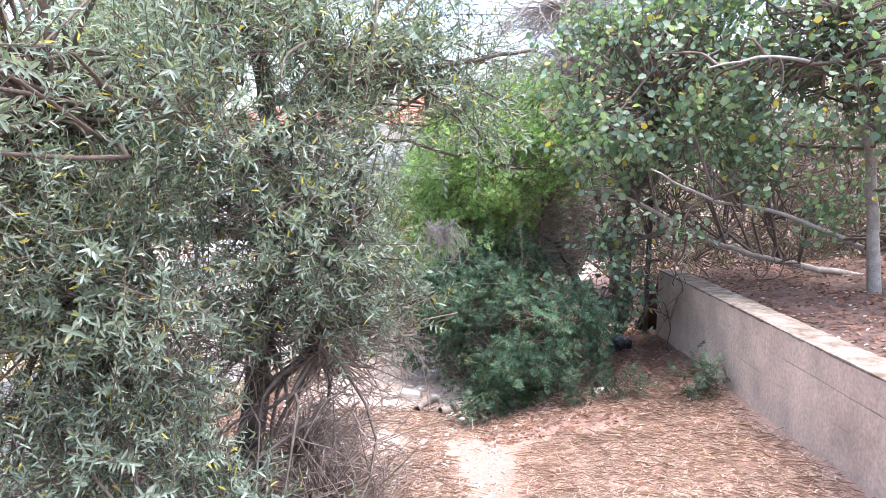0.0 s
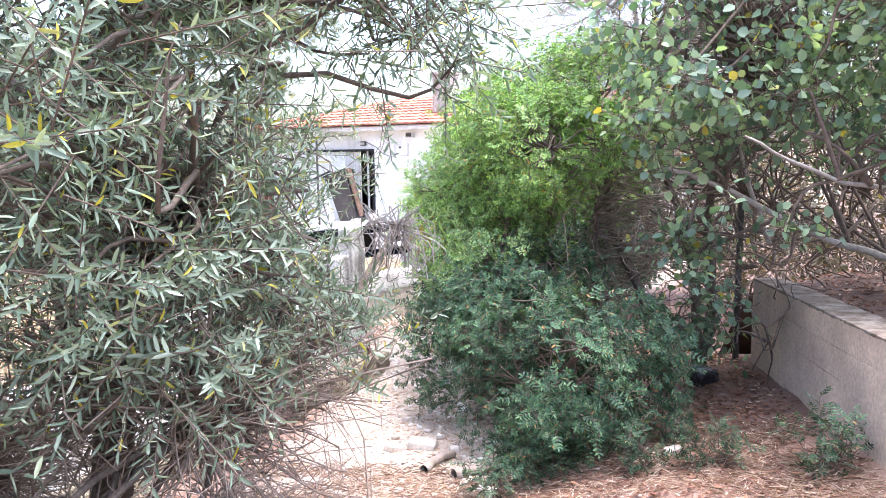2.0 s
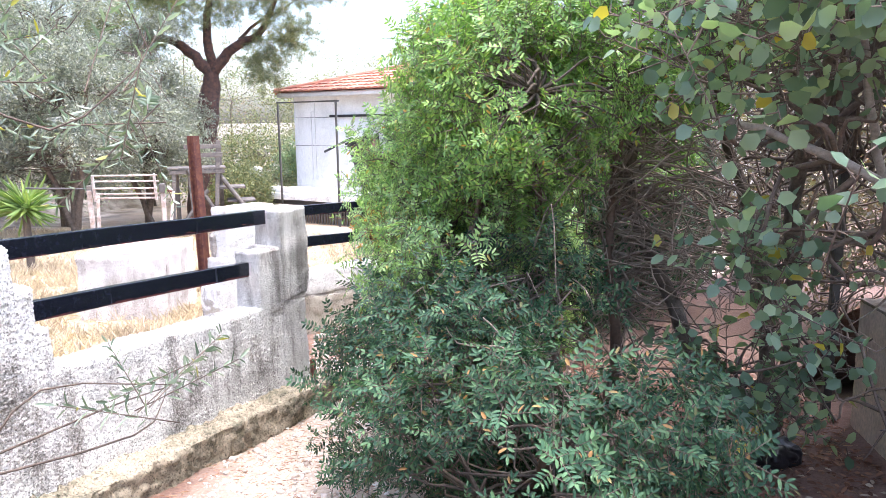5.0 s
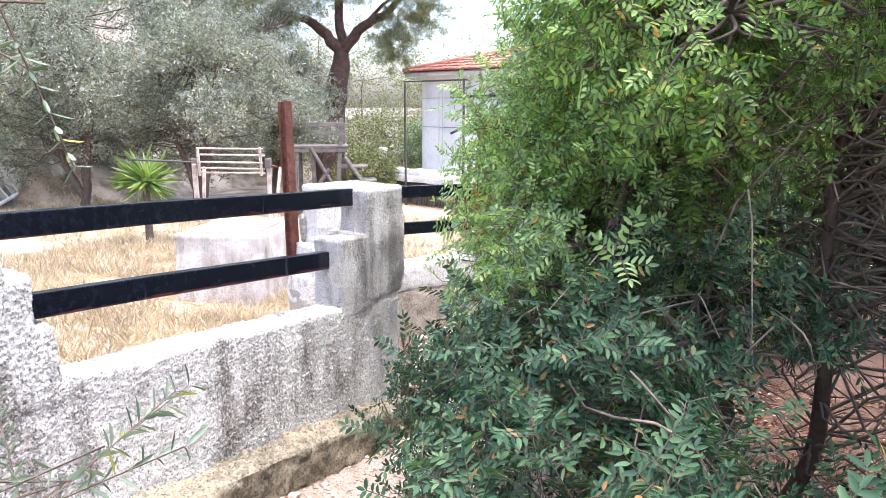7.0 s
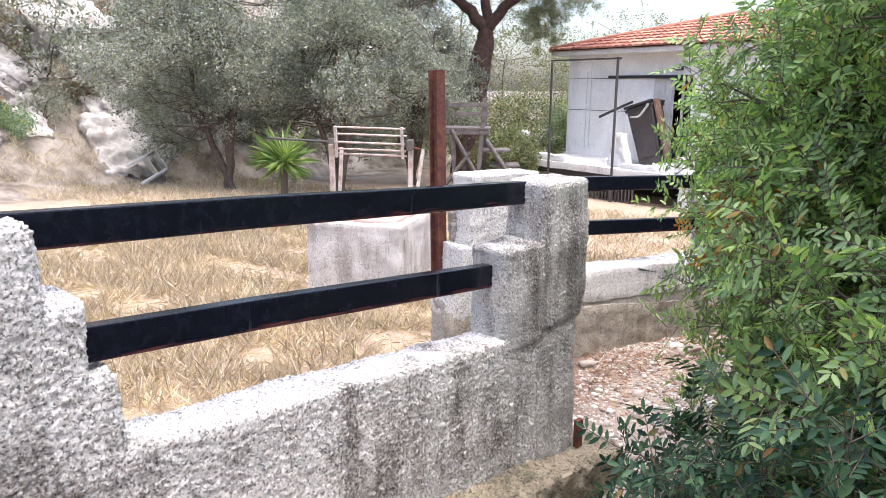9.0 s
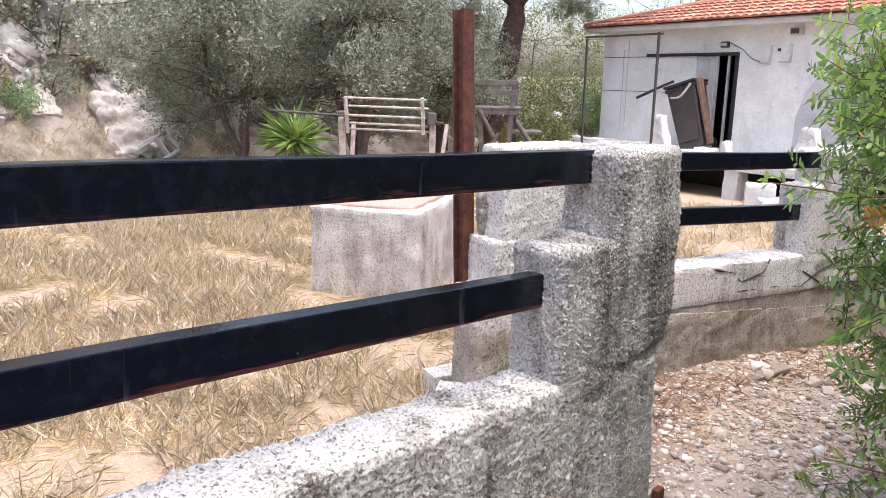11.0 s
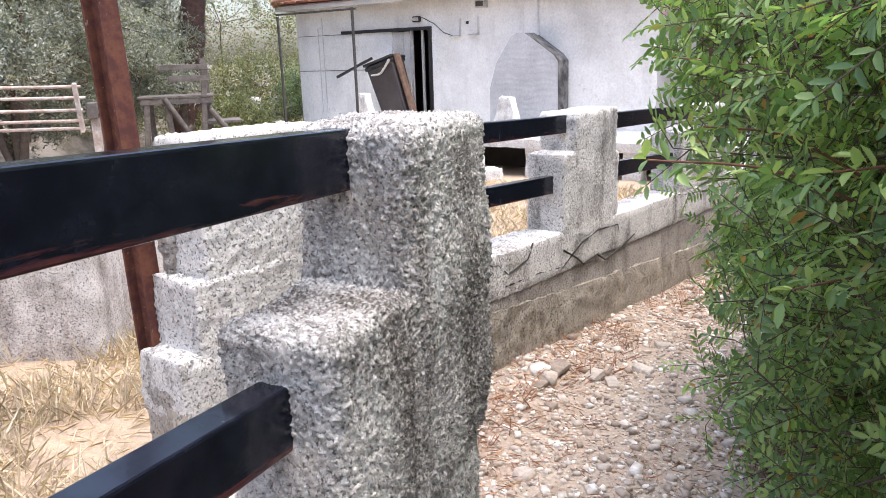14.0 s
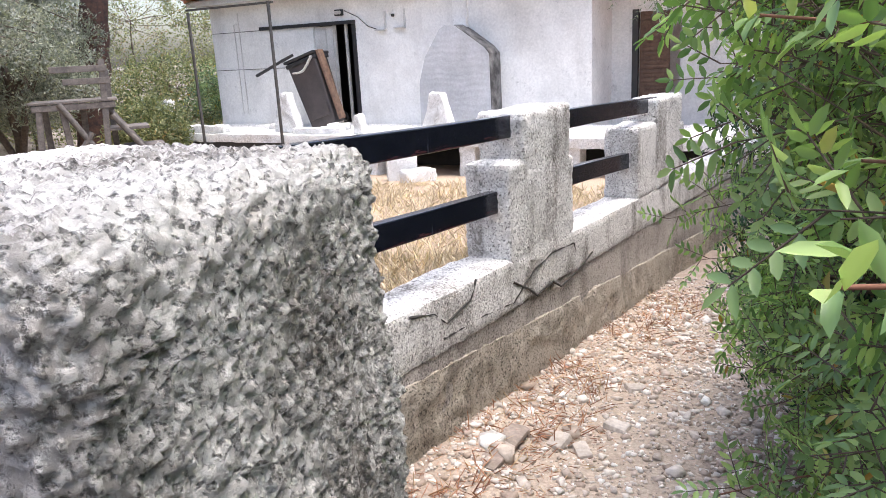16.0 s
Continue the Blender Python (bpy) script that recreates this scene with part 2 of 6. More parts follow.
M_SHRUB = leaf_mat("bright_shrub_leaves", (0.088, 0.123, 0.064), (0.191, 0.222, 0.109), (0.353, 0.346, 0.182), (0.3, 0.22, 0.1), 0.95)
M_SCRUB = leaf_mat("hillside_scrub_leaves", (0.116, 0.106, 0.085), (0.208, 0.177, 0.140), (0.308, 0.270, 0.206), (0.27, 0.16, 0.09), 0.88)
M_YUCCA = leaf_mat("yucca_blades", (0.10, 0.17, 0.05), (0.19, 0.28, 0.08), (0.30, 0.38, 0.13), (0.42, 0.40, 0.16), 0.93)
M_STRAW = leaf_mat("dry_straw", (0.36, 0.275, 0.205), (0.570, 0.470, 0.355), (0.750, 0.660, 0.530), (0.66, 0.52, 0.36), 0.85, 0.8, 0.2)
M_STRAW_PALE = leaf_mat("flattened_pinkish_straw", (0.22, 0.135, 0.110), (0.375, 0.255, 0.205), (0.53, 0.40, 0.33), (0.70, 0.58, 0.50), 0.85, 0.85, 0.1)
M_NEEDLES = leaf_mat("fallen_needles", (0.250, 0.120, 0.085), (0.400, 0.204, 0.130), (0.550, 0.324, 0.208), (0.55, 0.42, 0.28), 0.85, 0.85, 0.1)
M_LITTER = leaf_mat("leaf_litter", (0.095, 0.045, 0.033), (0.180, 0.088, 0.062), (0.310, 0.175, 0.120), (0.46, 0.38, 0.31), 0.95, 0.85, 0.1)


def ground_mat():
    """Pale gravel along the trodden way, red-brown litter beside it, straw-coloured earth in the yard, rock on the hill."""
    m, nt, p = material("earth_gravel_litter", 0.95)
    pos = place(nt)
    sep = node(nt, "SeparateXYZ", Vector=pos)
    n1, n2, n3 = noise_tex(nt, 1.1, 5), noise_tex(nt, 14, 5, 0.7), noise_tex(nt, 70, 4)
    gravel = mix(nt, n2, (0.31, 0.235, 0.18), (0.60, 0.51, 0.42))
    litter = mix(nt, n2, (0.085, 0.045, 0.035), (0.24, 0.145, 0.110))
    straw = mix(nt, n2, (0.21, 0.125, 0.095), (0.43, 0.30, 0.235))
    rock = mix(nt, ramp(nt, noise_tex(nt, 1.3, 8, 0.7), [(0.4, 0.0), (0.6, 1.0)]), (0.12, 0.095, 0.07), (0.36, 0.32, 0.275))

    def mth(op, a, b):
        n = nt.nodes.new("ShaderNodeMath")
        n.operation = op
        for s, v in zip(n.inputs, (a, b)):
            if isinstance(v, bpy.types.NodeSocket):
                nt.links.new(v, s)
            else:
                s.default_value = v
        return n.outputs[0]

    # distance to the right of the trodden line, which bends with the lower wall
    upper = mth("SUBTRACT", -0.1, mth("MULTIPLY", mth("MAXIMUM", mth("SUBTRACT", sep.outputs[1], 4.0), 0.0), 0.1))
    lower = mth("SUBTRACT", mth("MULTIPLY", sep.outputs[1], 0.53), 5.92)
    side = mth("SUBTRACT", sep.outputs[0], mth("MAXIMUM", upper, lower))
    off = mth("ADD", mth("ABSOLUTE", mth("ADD", side, mth("MULTIPLY", mth("SUBTRACT", n1, 0.5), 0.9)), 0.0), mth("MULTIPLY", mth("SUBTRACT", n2, 0.5), 0.6))
    track = ramp(nt, off, [(0.45, 0.0), (0.85, 1.0)])
    near = ramp(nt, mth("DIVIDE", sep.outputs[1], 10.0), [(0.42, 0.0), (0.55, 1.0)])
    aside = mix(nt, near, straw, litter)
    track = mth("MAXIMUM", track, mth("MULTIPLY", mth("SUBTRACT", 1.0, near), 0.93))
    col = mix(nt, track, gravel, aside)
    yard = ramp(nt, mth("ADD", mth("MULTIPLY", side, -0.25), mth("MULTIPLY", n1, 0.1)), [(0.38, 0.0), (0.46, 1.0)])
    yard_earth = mix(nt, n2, (0.285, 0.205, 0.145), (0.55, 0.43, 0.31))
    col = mix(nt, yard, col, yard_earth)
    hill = ramp(nt, mth("MULTIPLY", mth("ADD", sep.outputs[0], mth("MULTIPLY", n1, 4.0)), -0.04), [(0.37, 0.0), (0.45, 1.0)])
    col = mix(nt, hill, col, rock)
    col = mix(nt, 1.0, col, ramp(nt, n3, [(0.3, 0.7), (0.7, 1.15)]), "MULTIPLY")
    nt.links.new(col, p.inputs["Base Color"])
    bump(nt, p, mix(nt, 0.5, n2, n3), 0.8, 0.02)
    return m


M_GROUND = ground_mat()


# ---- building helpers ----
rng = np.random.default_rng(7)


def mesh_of(name, verts, quads, mat, smooth=False):
    """A mesh from arrays of points and of four-cornered faces."""
    verts, quads = np.asarray(verts, dtype=np.float32), np.asarray(quads, dtype=np.int32)
    me = bpy.data.meshes.new(name)
    me.vertices.add(len(verts))
    me.vertices.foreach_set("co", verts.ravel())
    me.loops.add(quads.size)
    me.loops.foreach_set("vertex_index", quads.ravel())
    me.polygons.add(len(quads))
    me.polygons.foreach_set("loop_start", np.arange(0, quads.size, 4, dtype=np.int32))
    me.polygons.foreach_set("loop_total", np.full(len(quads), 4, dtype=np.int32))
    me.update(calc_edges=True)
    if smooth:
        me.polygons.foreach_set("use_smooth", np.ones(len(quads), dtype=bool))
    me.materials.append(mat)
    return me


def under(name, me, parent=None, label="", m=None):
    ob = new(name, me)
    if m is not None:
        ob.matrix_basis = m
    ob.parent = parent
    if label:
        tagged(ob, label)
    return ob


def part(name, bm, mat, parent, label="", smooth=False):
    me = bpy.data.meshes.new(name)
    bm.to_mesh(me)
    bm.free()
    if smooth:
        me.polygons.foreach_set("use_smooth", [True] * len(me.polygons))
    me.materials.append(mat)
    return under(name, me, parent, label)


def thing(name, m, label, category, group="", kind=""):
    return tagged(under(name, None, None, "", m), label, category, group, kind)


def box(x0, x1, y0, y1, z0, z1, bevel=0.0, bm=None, m=None):
    """A box, its edges rounded by bevel, added to bm."""
    bm = bm or bmesh.new()
    made = bmesh.ops.create_cube(bm, size=1.0, matrix=Matrix.Translation(((x0 + x1) / 2, (y0 + y1) / 2, (z0 + z1) / 2)) @ Matrix.Diagonal((x1 - x0, y1 - y0, z1 - z0, 1)))
    vs = made["verts"]
    if bevel:
        edges = list({e for v in vs for e in v.link_edges})
        out = bmesh.ops.bevel(bm, geom=edges, offset=bevel, segments=2, affect="EDGES", profile=0.5)
        vs = list({v for f in out["faces"] for v in f.verts} | {v for v in vs if v.is_valid})
    if m is not None:
        bmesh.ops.transform(bm, matrix=m, verts=vs)
    return bm


def rough_box(x0, x1, y0, y1, z0, z1, r=0.02, step=0.02, amp=0.004, scale=60.0, slope=0.0, big=0.01, seed=0.0):
    """Points and faces of a worn box: rounded corners, lumpy faces, uneven outline. slope: its rise along y."""
    V, F, base = [], [], 0
    c = np.array([(x0 + x1) / 2, (y0 + y1) / 2, (z0 + z1) / 2])
    h = np.array([(x1 - x0) / 2, (y1 - y0) / 2, (z1 - z0) / 2])
    r = min(r, h.min() * 0.9)
    for ax in range(3):
        u, w = (ax + 1) % 3, (ax + 2) % 3
        nu, nw = max(2, int(2 * h[u] / step)), max(2, int(2 * h[w] / step))
        for sgn in (-1, 1):
            gu, gw = np.meshgrid(np.linspace(-h[u], h[u], nu + 1), np.linspace(-h[w], h[w], nw + 1), indexing="ij")
            p = np.zeros((nu + 1, nw + 1, 3))
            p[..., u], p[..., w], p[..., ax] = gu, gw, sgn * h[ax]
            V.append(p.reshape(-1, 3))
            i = np.arange(nu)[:, None] * (nw + 1) + np.arange(nw)[None, :]
            q = np.stack([i, i + nw + 1, i + nw + 2, i + 1], -1).reshape(-1, 4) + base
            F.append(q if sgn > 0 else q[:, ::-1])
            base += (nu + 1) * (nw + 1)
    V, F = np.concatenate(V), np.concatenate(F)
    q = np.clip(V, -(h - r), h - r)
    d = V - q
    n = d / np.linalg.norm(d, axis=1, keepdims=True)
    V = q + n * r + c
    off = np.array([amp * (2.2 * abs(noise.noise(Vector(v * scale) + Vector((seed, 0, 0)))) - 0.45 + 0.6 * noise.noise(Vector(v * scale * 0.45)))
                    + big * noise.noise(Vector(v * 5.0) + Vector((0, seed, 3))) for v in V])
    V = V + n * off[:, None]
    V[:, 2] += slope * V[:, 1]
    return V, F


def joined(chunks):
    V, F, base = [], [], 0
    for v, f in chunks:
        V.append(v)
        F.append(np.asarray(f) + base)
        base += len(v)
    return np.concatenate(V), np.concatenate(F)


def tubes(A, B, ra, rb, sides=5):
    """Tapered open rods from the points A to the points B."""
    A, B = np.asarray(A, float), np.asarray(B, float)
    n = len(A)
    d = B - A
    d /= np.linalg.norm(d, axis=1, keepdims=True) + 1e-9
    ref = np.where(np.abs(d[:, 2:3]) < 0.9, np.array([[0, 0, 1.0]]), np.array([[1.0, 0, 0]]))
    u = np.cross(d, ref)
    u /= np.linalg.norm(u, axis=1, keepdims=True)
    w = np.cross(d, u)
    ang = np.arange(sides) * 2 * math.pi / sides
    ring = u[:, None, :] * np.cos(ang)[None, :, None] + w[:, None, :] * np.sin(ang)[None, :, None]
    ra, rb = np.broadcast_to(ra, n), np.broadcast_to(rb, n)
    V = np.concatenate([A[:, None, :] + ring * ra[:, None, None], B[:, None, :] + ring * rb[:, None, None]], 1).reshape(-1, 3)
    k = np.arange(sides)
    q = np.stack([k, (k + 1) % sides, (k + 1) % sides + sides, k + sides], -1)
    F = (q[None] + (np.arange(n) * 2 * sides)[:, None, None]).reshape(-1, 4)
    return V, F


def limb(points, r0, r1, wobble=0.0, sides=8, pieces=5):
    """A bent, tapering branch through the points: rods laid end to end."""
    P = [np.asarray(p, float) for p in points]
    out = []
    for i in range(len(P) - 1):
        a, b = P[i], P[i + 1]
        p0 = P[i - 1] if i else a - (b - a)
        p3 = P[i + 2] if i + 2 < len(P) else b + (b - a)
        for k in range(pieces):
            t = k / pieces
            out.append(0.5 * (2 * a + (b - p0) * t + (2 * p0 - 5 * a + 4 * b - p3) * t * t + (3 * a - 3 * b + p3 - p0) * t ** 3))
    out.append(P[-1])
    Q = np.array(out)
    if wobble:
        Q[1:-1] += rng.normal(0, wobble, (len(Q) - 2, 3))
    r = np.linspace(r0, r1, len(Q))
    T = np.gradient(Q, axis=0)
    T /= np.linalg.norm(T, axis=1, keepdims=True) + 1e-9
    ref = np.array([0.0, 0.0, 1.0]) if abs(T[:, 2]).mean() < 0.75 else np.array([1.0, 0.0, 0.0])
    u = np.cross(T, ref)
    u /= np.linalg.norm(u, axis=1, keepdims=True) + 1e-9
    w = np.cross(T, u)
    ang = np.arange(sides) * 2 * math.pi / sides
    V = (Q[:, None] + r[:, None, None] * (u[:, None] * np.cos(ang)[None, :, None] + w[:, None] * np.sin(ang)[None, :, None])).reshape(-1, 3)
    k = np.arange(sides)
    q = np.stack([k, (k + 1) % sides, (k + 1) % sides + sides, k + sides], -1)
    return V, (q[None] + (np.arange(len(Q) - 1) * sides)[:, None, None]).reshape(-1, 4)


def leaves(P, D, N, L, W, fold=0.15):
    """Pointed leaves, each of two halves folded along the midrib; with fold 0 a single lozenge."""
    n = len(P)
    D = D / (np.linalg.norm(D, axis=1, keepdims=True) + 1e-9)
    S = np.cross(D, N)
    S /= np.linalg.norm(S, axis=1, keepdims=True) + 1e-9
    N = np.cross(S, D)
    L, W = np.broadcast_to(L, n)[:, None], np.broadcast_to(W, n)[:, None]
    if not fold:
        V = np.stack([P, P + 0.5 * L * D + 0.46 * W * S, P + L * D - 0.1 * L * N, P + 0.5 * L * D - 0.46 * W * S], 1).reshape(-1, 3)
        return V, (np.array([[0, 3, 2, 1]])[None] + (np.arange(n) * 4)[:, None, None]).reshape(-1, 4)
    f = fold * W
    V = np.stack([P, P + 0.3 * L * D + 0.46 * W * S + f * N, P + 0.72 * L * D + 0.40 * W * S + f * N - 0.05 * L * N, P + L * D - 0.12 * L * N,
                  P + 0.72 * L * D - 0.40 * W * S + f * N - 0.05 * L * N, P + 0.3 * L * D - 0.46 * W * S + f * N], 1).reshape(-1, 3)
    q = np.array([[0, 3, 2, 1], [0, 5, 4, 3]])
    return V, (q[None] + (np.arange(n) * 6)[:, None, None]).reshape(-1, 4)


def sprig_pinnate(r):
    """A shoot along +z with feathered leaves, each a flat fan of paired leaflets and one at the tip."""
    P, D, N, L, W, SA, SB = [], [], [], [], [], [], []
    length, turn = 0.15, r.uniform(0, 6.3)
    for i in range(6):
        z = length * (0.1 + 0.9 * i / 5)
        turn += 2.4 + r.uniform(-0.4, 0.4)
        up = 0.25 + 0.6 * i / 5
        d = np.array([math.cos(turn), math.sin(turn), up])
        d /= np.linalg.norm(d)
        s = np.cross(d, [0, 0, 1.0])
        s /= np.linalg.norm(s)
        n = np.cross(s, d) + r.normal(0, 0.2, 3)
        long = r.uniform(0.060, 0.090)
        SA.append([0, 0, z]), SB.append(np.array([0, 0, z]) + d * long)
        for k in range(4):
            q = np.array([0, 0, z]) + d * long * (0.28 + 0.68 * k / 3)
            for sg in (-1, 1):
                P.append(q), D.append(sg * s + 0.55 * d + r.normal(0, 0.07, 3)), N.append(n + r.normal(0, 0.12, 3)), L.append(r.uniform(0.022, 0.031)), W.append(r.uniform(0.0085, 0.0118))
        P.append(np.array([0, 0, z]) + d * long), D.append(d), N.append(n), L.append(0.027), W.append(0.010)
    SA.append([0, 0, -0.08]), SB.append([0, 0, length])
    return [np.array(a) for a in (P, D, N, L, W, SA, SB)]


def sprig_olive(r):
    """A thin shoot along +z with narrow paired leaves."""
    P, D, N, L, W = [], [], [], [], []
    length, turn = 0.24, r.uniform(0, 6.3)
    for i in range(10):
        z = length * i / 9
        turn += 1.57 + r.uniform(-0.3, 0.3)
        for sg in (0, math.pi):
            d = np.array([math.cos(turn + sg), math.sin(turn + sg), r.uniform(0.5, 1.3)])
            P.append([0, 0, z]), D.append(d), N.append(np.array([-d[0], -d[1], 1.0]) + r.normal(0, 0.3, 3)), L.append(r.uniform(0.036, 0.054)), W.append(r.uniform(0.0082, 0.0115))
    return [np.array(a) for a in (P, D, N, L, W, [[0, 0, -0.1]], [[0, 0, length]])]


def sprig_round(r):
    """A shoot along +z with broad rounded leathery leaves."""
    P, D, N, L, W, SA, SB = [], [], [], [], [], [], []
    turn = r.uniform(0, 6.3)
    for i in range(7):
        z = 0.2 * i / 6
        turn += 2.4
        d = np.array([math.cos(turn), math.sin(turn), r.uniform(0.1, 0.7)])
        b = np.array([0, 0, z]) + 0.03 * d
        SA.append([0, 0, z]), SB.append(b)
        P.append(b), D.append(d), N.append(np.array([0, 0, 1.0]) + r.normal(0, 0.45, 3)), L.append(r.uniform(0.045, 0.065)), W.append(r.uniform(0.042, 0.058))
    SA.append([0, 0, -0.12]), SB.append([0, 0, 0.2])
    return [np.array(a) for a in (P, D, N, L, W, SA, SB)]


def sprig_needles(r):
    """A tuft of long needles round a twig's end."""
    n = 34
    D = r.normal(0, 1, (n, 3)) * [1, 1, 0.6] + [0, 0, 0.9]
    P = np.zeros((n, 3)) + np.linspace(-0.1, 0.12, n)[:, None] * [[0, 0, 1]]
    return [P, D, r.normal(0, 1, (n, 3)), r.uniform(0.12, 0.2, n), np.full(n, 0.009), np.array([[0, 0, -0.25]]), np.array([[0, 0, 0.12]])]


def sprig_far(size):
    def make(r):
        n = 14
        P = r.normal(0, size * 0.9, (n, 3))
        return [P, r.normal(0, 1, (n, 3)) + [0, 0, 0.5], r.normal(0, 1, (n, 3)), r.uniform(0.7, 1.3, n) * size, r.uniform(0.3, 0.5, n) * size, np.array([[0, 0, -size * 2]]), np.array([[0, 0, size]])]
    return make


def crown(clumps, count, kind, seed, outward=0.8, rise=0.35, gap=0.0, shell=0.5, size=1.0, fold=0.15, floor=None, keep=None, twig_r=0.0016):
    """Shoots strewn through the outer part of the clumps (centre, radii), thinned where a noise falls below gap.
    Returns leaf mesh, twig mesh and the shoots' feet."""
    r = np.random.default_rng(seed)
    C, R = np.array([c for c, _ in clumps], float), np.array([q for _, q in clumps], float)
    area = (R[:, 0] * R[:, 1] + R[:, 1] * R[:, 2] + R[:, 0] * R[:, 2])
    which = r.choice(len(C), count * 2, p=area / area.sum())
    d = r.normal(0, 1, (count * 2, 3))
    d /= np.linalg.norm(d, axis=1, keepdims=True)
    rad = 1 - shell * r.random(count * 2) ** 1.6
    rad *= 1 + 0.22 * np.array([noise.noise(Vector(v * 2.3) + Vector((seed, 0, 0))) for v in (C[which] + d * R[which])])
    P = C[which] + d * R[which] * rad[:, None]
    inside = np.min(np.linalg.norm((P[:, None] - C[None]) / R[None], axis=2) + np.where(np.arange(len(C))[None] == which[:, None], 9, 0), axis=1)
    ok = inside > 0.62
    if gap:
        ok &= np.array([noise.noise(Vector(v * 3.1) + Vector((0, seed, 0))) for v in P]) > gap - 0.5
    if floor is not None:
        ok &= P[:, 2] > np.array([floor(x, y) for x, y in P[:, :2]]) + 0.04
    if keep is not None:
        ok &= keep(P)
    P, d = P[ok][:count], d[ok][:count]
    Z = d * outward + r.normal(0, 0.5, P.shape) + [0, 0, rise]
    Z /= np.linalg.norm(Z, axis=1, keepdims=True)
    X = np.cross(Z, r.normal(0, 1, P.shape))
    X /= np.linalg.norm(X, axis=1, keepdims=True)
    Rm = np.stack([X, np.cross(Z, X), Z], -1) * (size * r.uniform(0.75, 1.2, len(P)))[:, None, None]
    LV, TV = [], []
    for v in range(6):
        lp, ld, ln, ll, lw, sa, sb = kind(r)
        m, b = Rm[v::6], P[v::6]
        if not len(b):
            continue
        sc = np.linalg.norm(m[:, :, 2], axis=1)
        pts = np.einsum("nij,lj->nli", m, lp) + b[:, None]
        LV.append(leaves(pts.reshape(-1, 3), np.einsum("nij,lj->nli", m, ld).reshape(-1, 3), np.einsum("nij,lj->nli", m, ln).reshape(-1, 3),
                         (sc[:, None] * ll[None]).ravel(), (sc[:, None] * lw[None]).ravel(), fold))
        TV.append(tubes((np.einsum("nij,lj->nli", m, sa) + b[:, None]).reshape(-1, 3), (np.einsum("nij,lj->nli", m, sb) + b[:, None]).reshape(-1, 3), twig_r * 1.5, twig_r, 3))
    return joined(LV), joined(TV), P


def branching(roots, tips, r0, seed, every=1, spread=0.12, sag=0.0, thin=0.004, sides=5, reach=9.0):
    """Crooked branches that run from the nearest root point out to every n-th tip."""
    r = np.random.default_rng(seed)
    roots = np.asarray(roots, float)
    out = []
    for tip in tips[::every]:
        a = roots[np.argmin(np.linalg.norm(roots - tip, axis=1) + r.uniform(0, 0.25, len(roots)))]
        span = np.linalg.norm(tip - a)
        if span > reach:
            continue
        k1 = a + (tip - a) * 0.35 + r.normal(0, spread * span, 3) + [0, 0, sag * span]
        k2 = a + (tip - a) * 0.7 + r.normal(0, spread * 0.8 * span, 3) + [0, 0, sag * span]
        out.append(limb([a, k1, k2, tip], r0 * min(1.0, 0.4 + span), thin, 0, sides, 3))
    return joined(out)


# ---- ground: one sheet to the horizon ----
def smooth(a, b, x):
    t = min(1.0, max(0.0, (x - a) / (b - a)))
    return t * t * (3 - 2 * t)


def ground_z(x, y):
    """The path falls gently, the soil rises to the right, the yard falls to the house, the hill climbs on the left."""
    a2 = (x + 0.851) * 0.469 + (y - 10.516) * 0.883
    b2 = (x + 0.851) * 0.883 - (y - 10.516) * 0.469
    way = -0.098 * min(max(y, -6.0), 7.4) - 0.09 * max(0.0, min(a2 + 0.9, 8.0)) * smooth(8.0, 9.0, y)
    way += 0.21 * min(max(x - 0.3, 0.0), 1.9) * (1 - smooth(6.8, 9.0, y))
    way += 0.07 * (1 - smooth(0.1, 0.5, b2)) * smooth(8.0, 9.0, y) * smooth(-0.4, 0.0, b2)
    yard = -0.75 - 0.06 * min(max(y - 9.0, 0.0), 13.0)
    b1 = (x + 1.196) * 0.971 - (y - 7.653) * 0.240
    inside = (1 - smooth(-0.55, -0.12, b1 if y < 8.2 else b2)) * smooth(2.0, 5.0, y)
    z = way + (yard - way) * inside
    up = -x - 14.0 - 0.9 * noise.noise(Vector((y * 0.2, 0, 5)))
    if up > 0:
        climb = (1 - smooth(30, 46, y)) * smooth(-30, -6, y)
        z += climb * (0.78 * min(up, 34) + 0.9 * min(up, 2.0) * noise.noise(Vector((x * 0.35, y * 0.35, 1))) + 0.35 * min(1, up) * abs(noise.noise(Vector((x * 1.3, y * 1.3, 2)))))
    return z + 0.018 * noise.noise(Vector((x * 2.5, y * 2.5, 0))) + 0.008 * noise.noise(Vector((x * 9, y * 9, 0)))


def ground_sheet():
    def axis(lo, hi, fine):
        mid = np.arange(lo, hi, fine)
        left = lo - np.cumsum(np.geomspace(fine, 700, 60))
        right = hi + np.cumsum(np.geomspace(fine, 700, 60))
        return np.concatenate([left[::-1], mid, right])
    X, Y = axis(-6.0, 3.5, 0.09), axis(0.0, 14.0, 0.09)
    gx, gy = np.meshgrid(X, Y, indexing="ij")
    z = np.array([ground_z(a, b) for a, b in zip(gx.ravel(), gy.ravel())])
    n = len(Y)
    i = np.arange(len(X) - 1)[:, None] * n + np.arange(n - 1)[None]
    q = np.stack([i, i + n, i + n + 1, i + 1], -1).reshape(-1, 4)
    me = mesh_of("ground", np.stack([gx.ravel(), gy.ravel(), z], -1), q, M_GROUND, True)
    tagged(under("ground", me), "dry earth with gravel path, litter and straw", "ground", "", "structure")


ground_sheet()


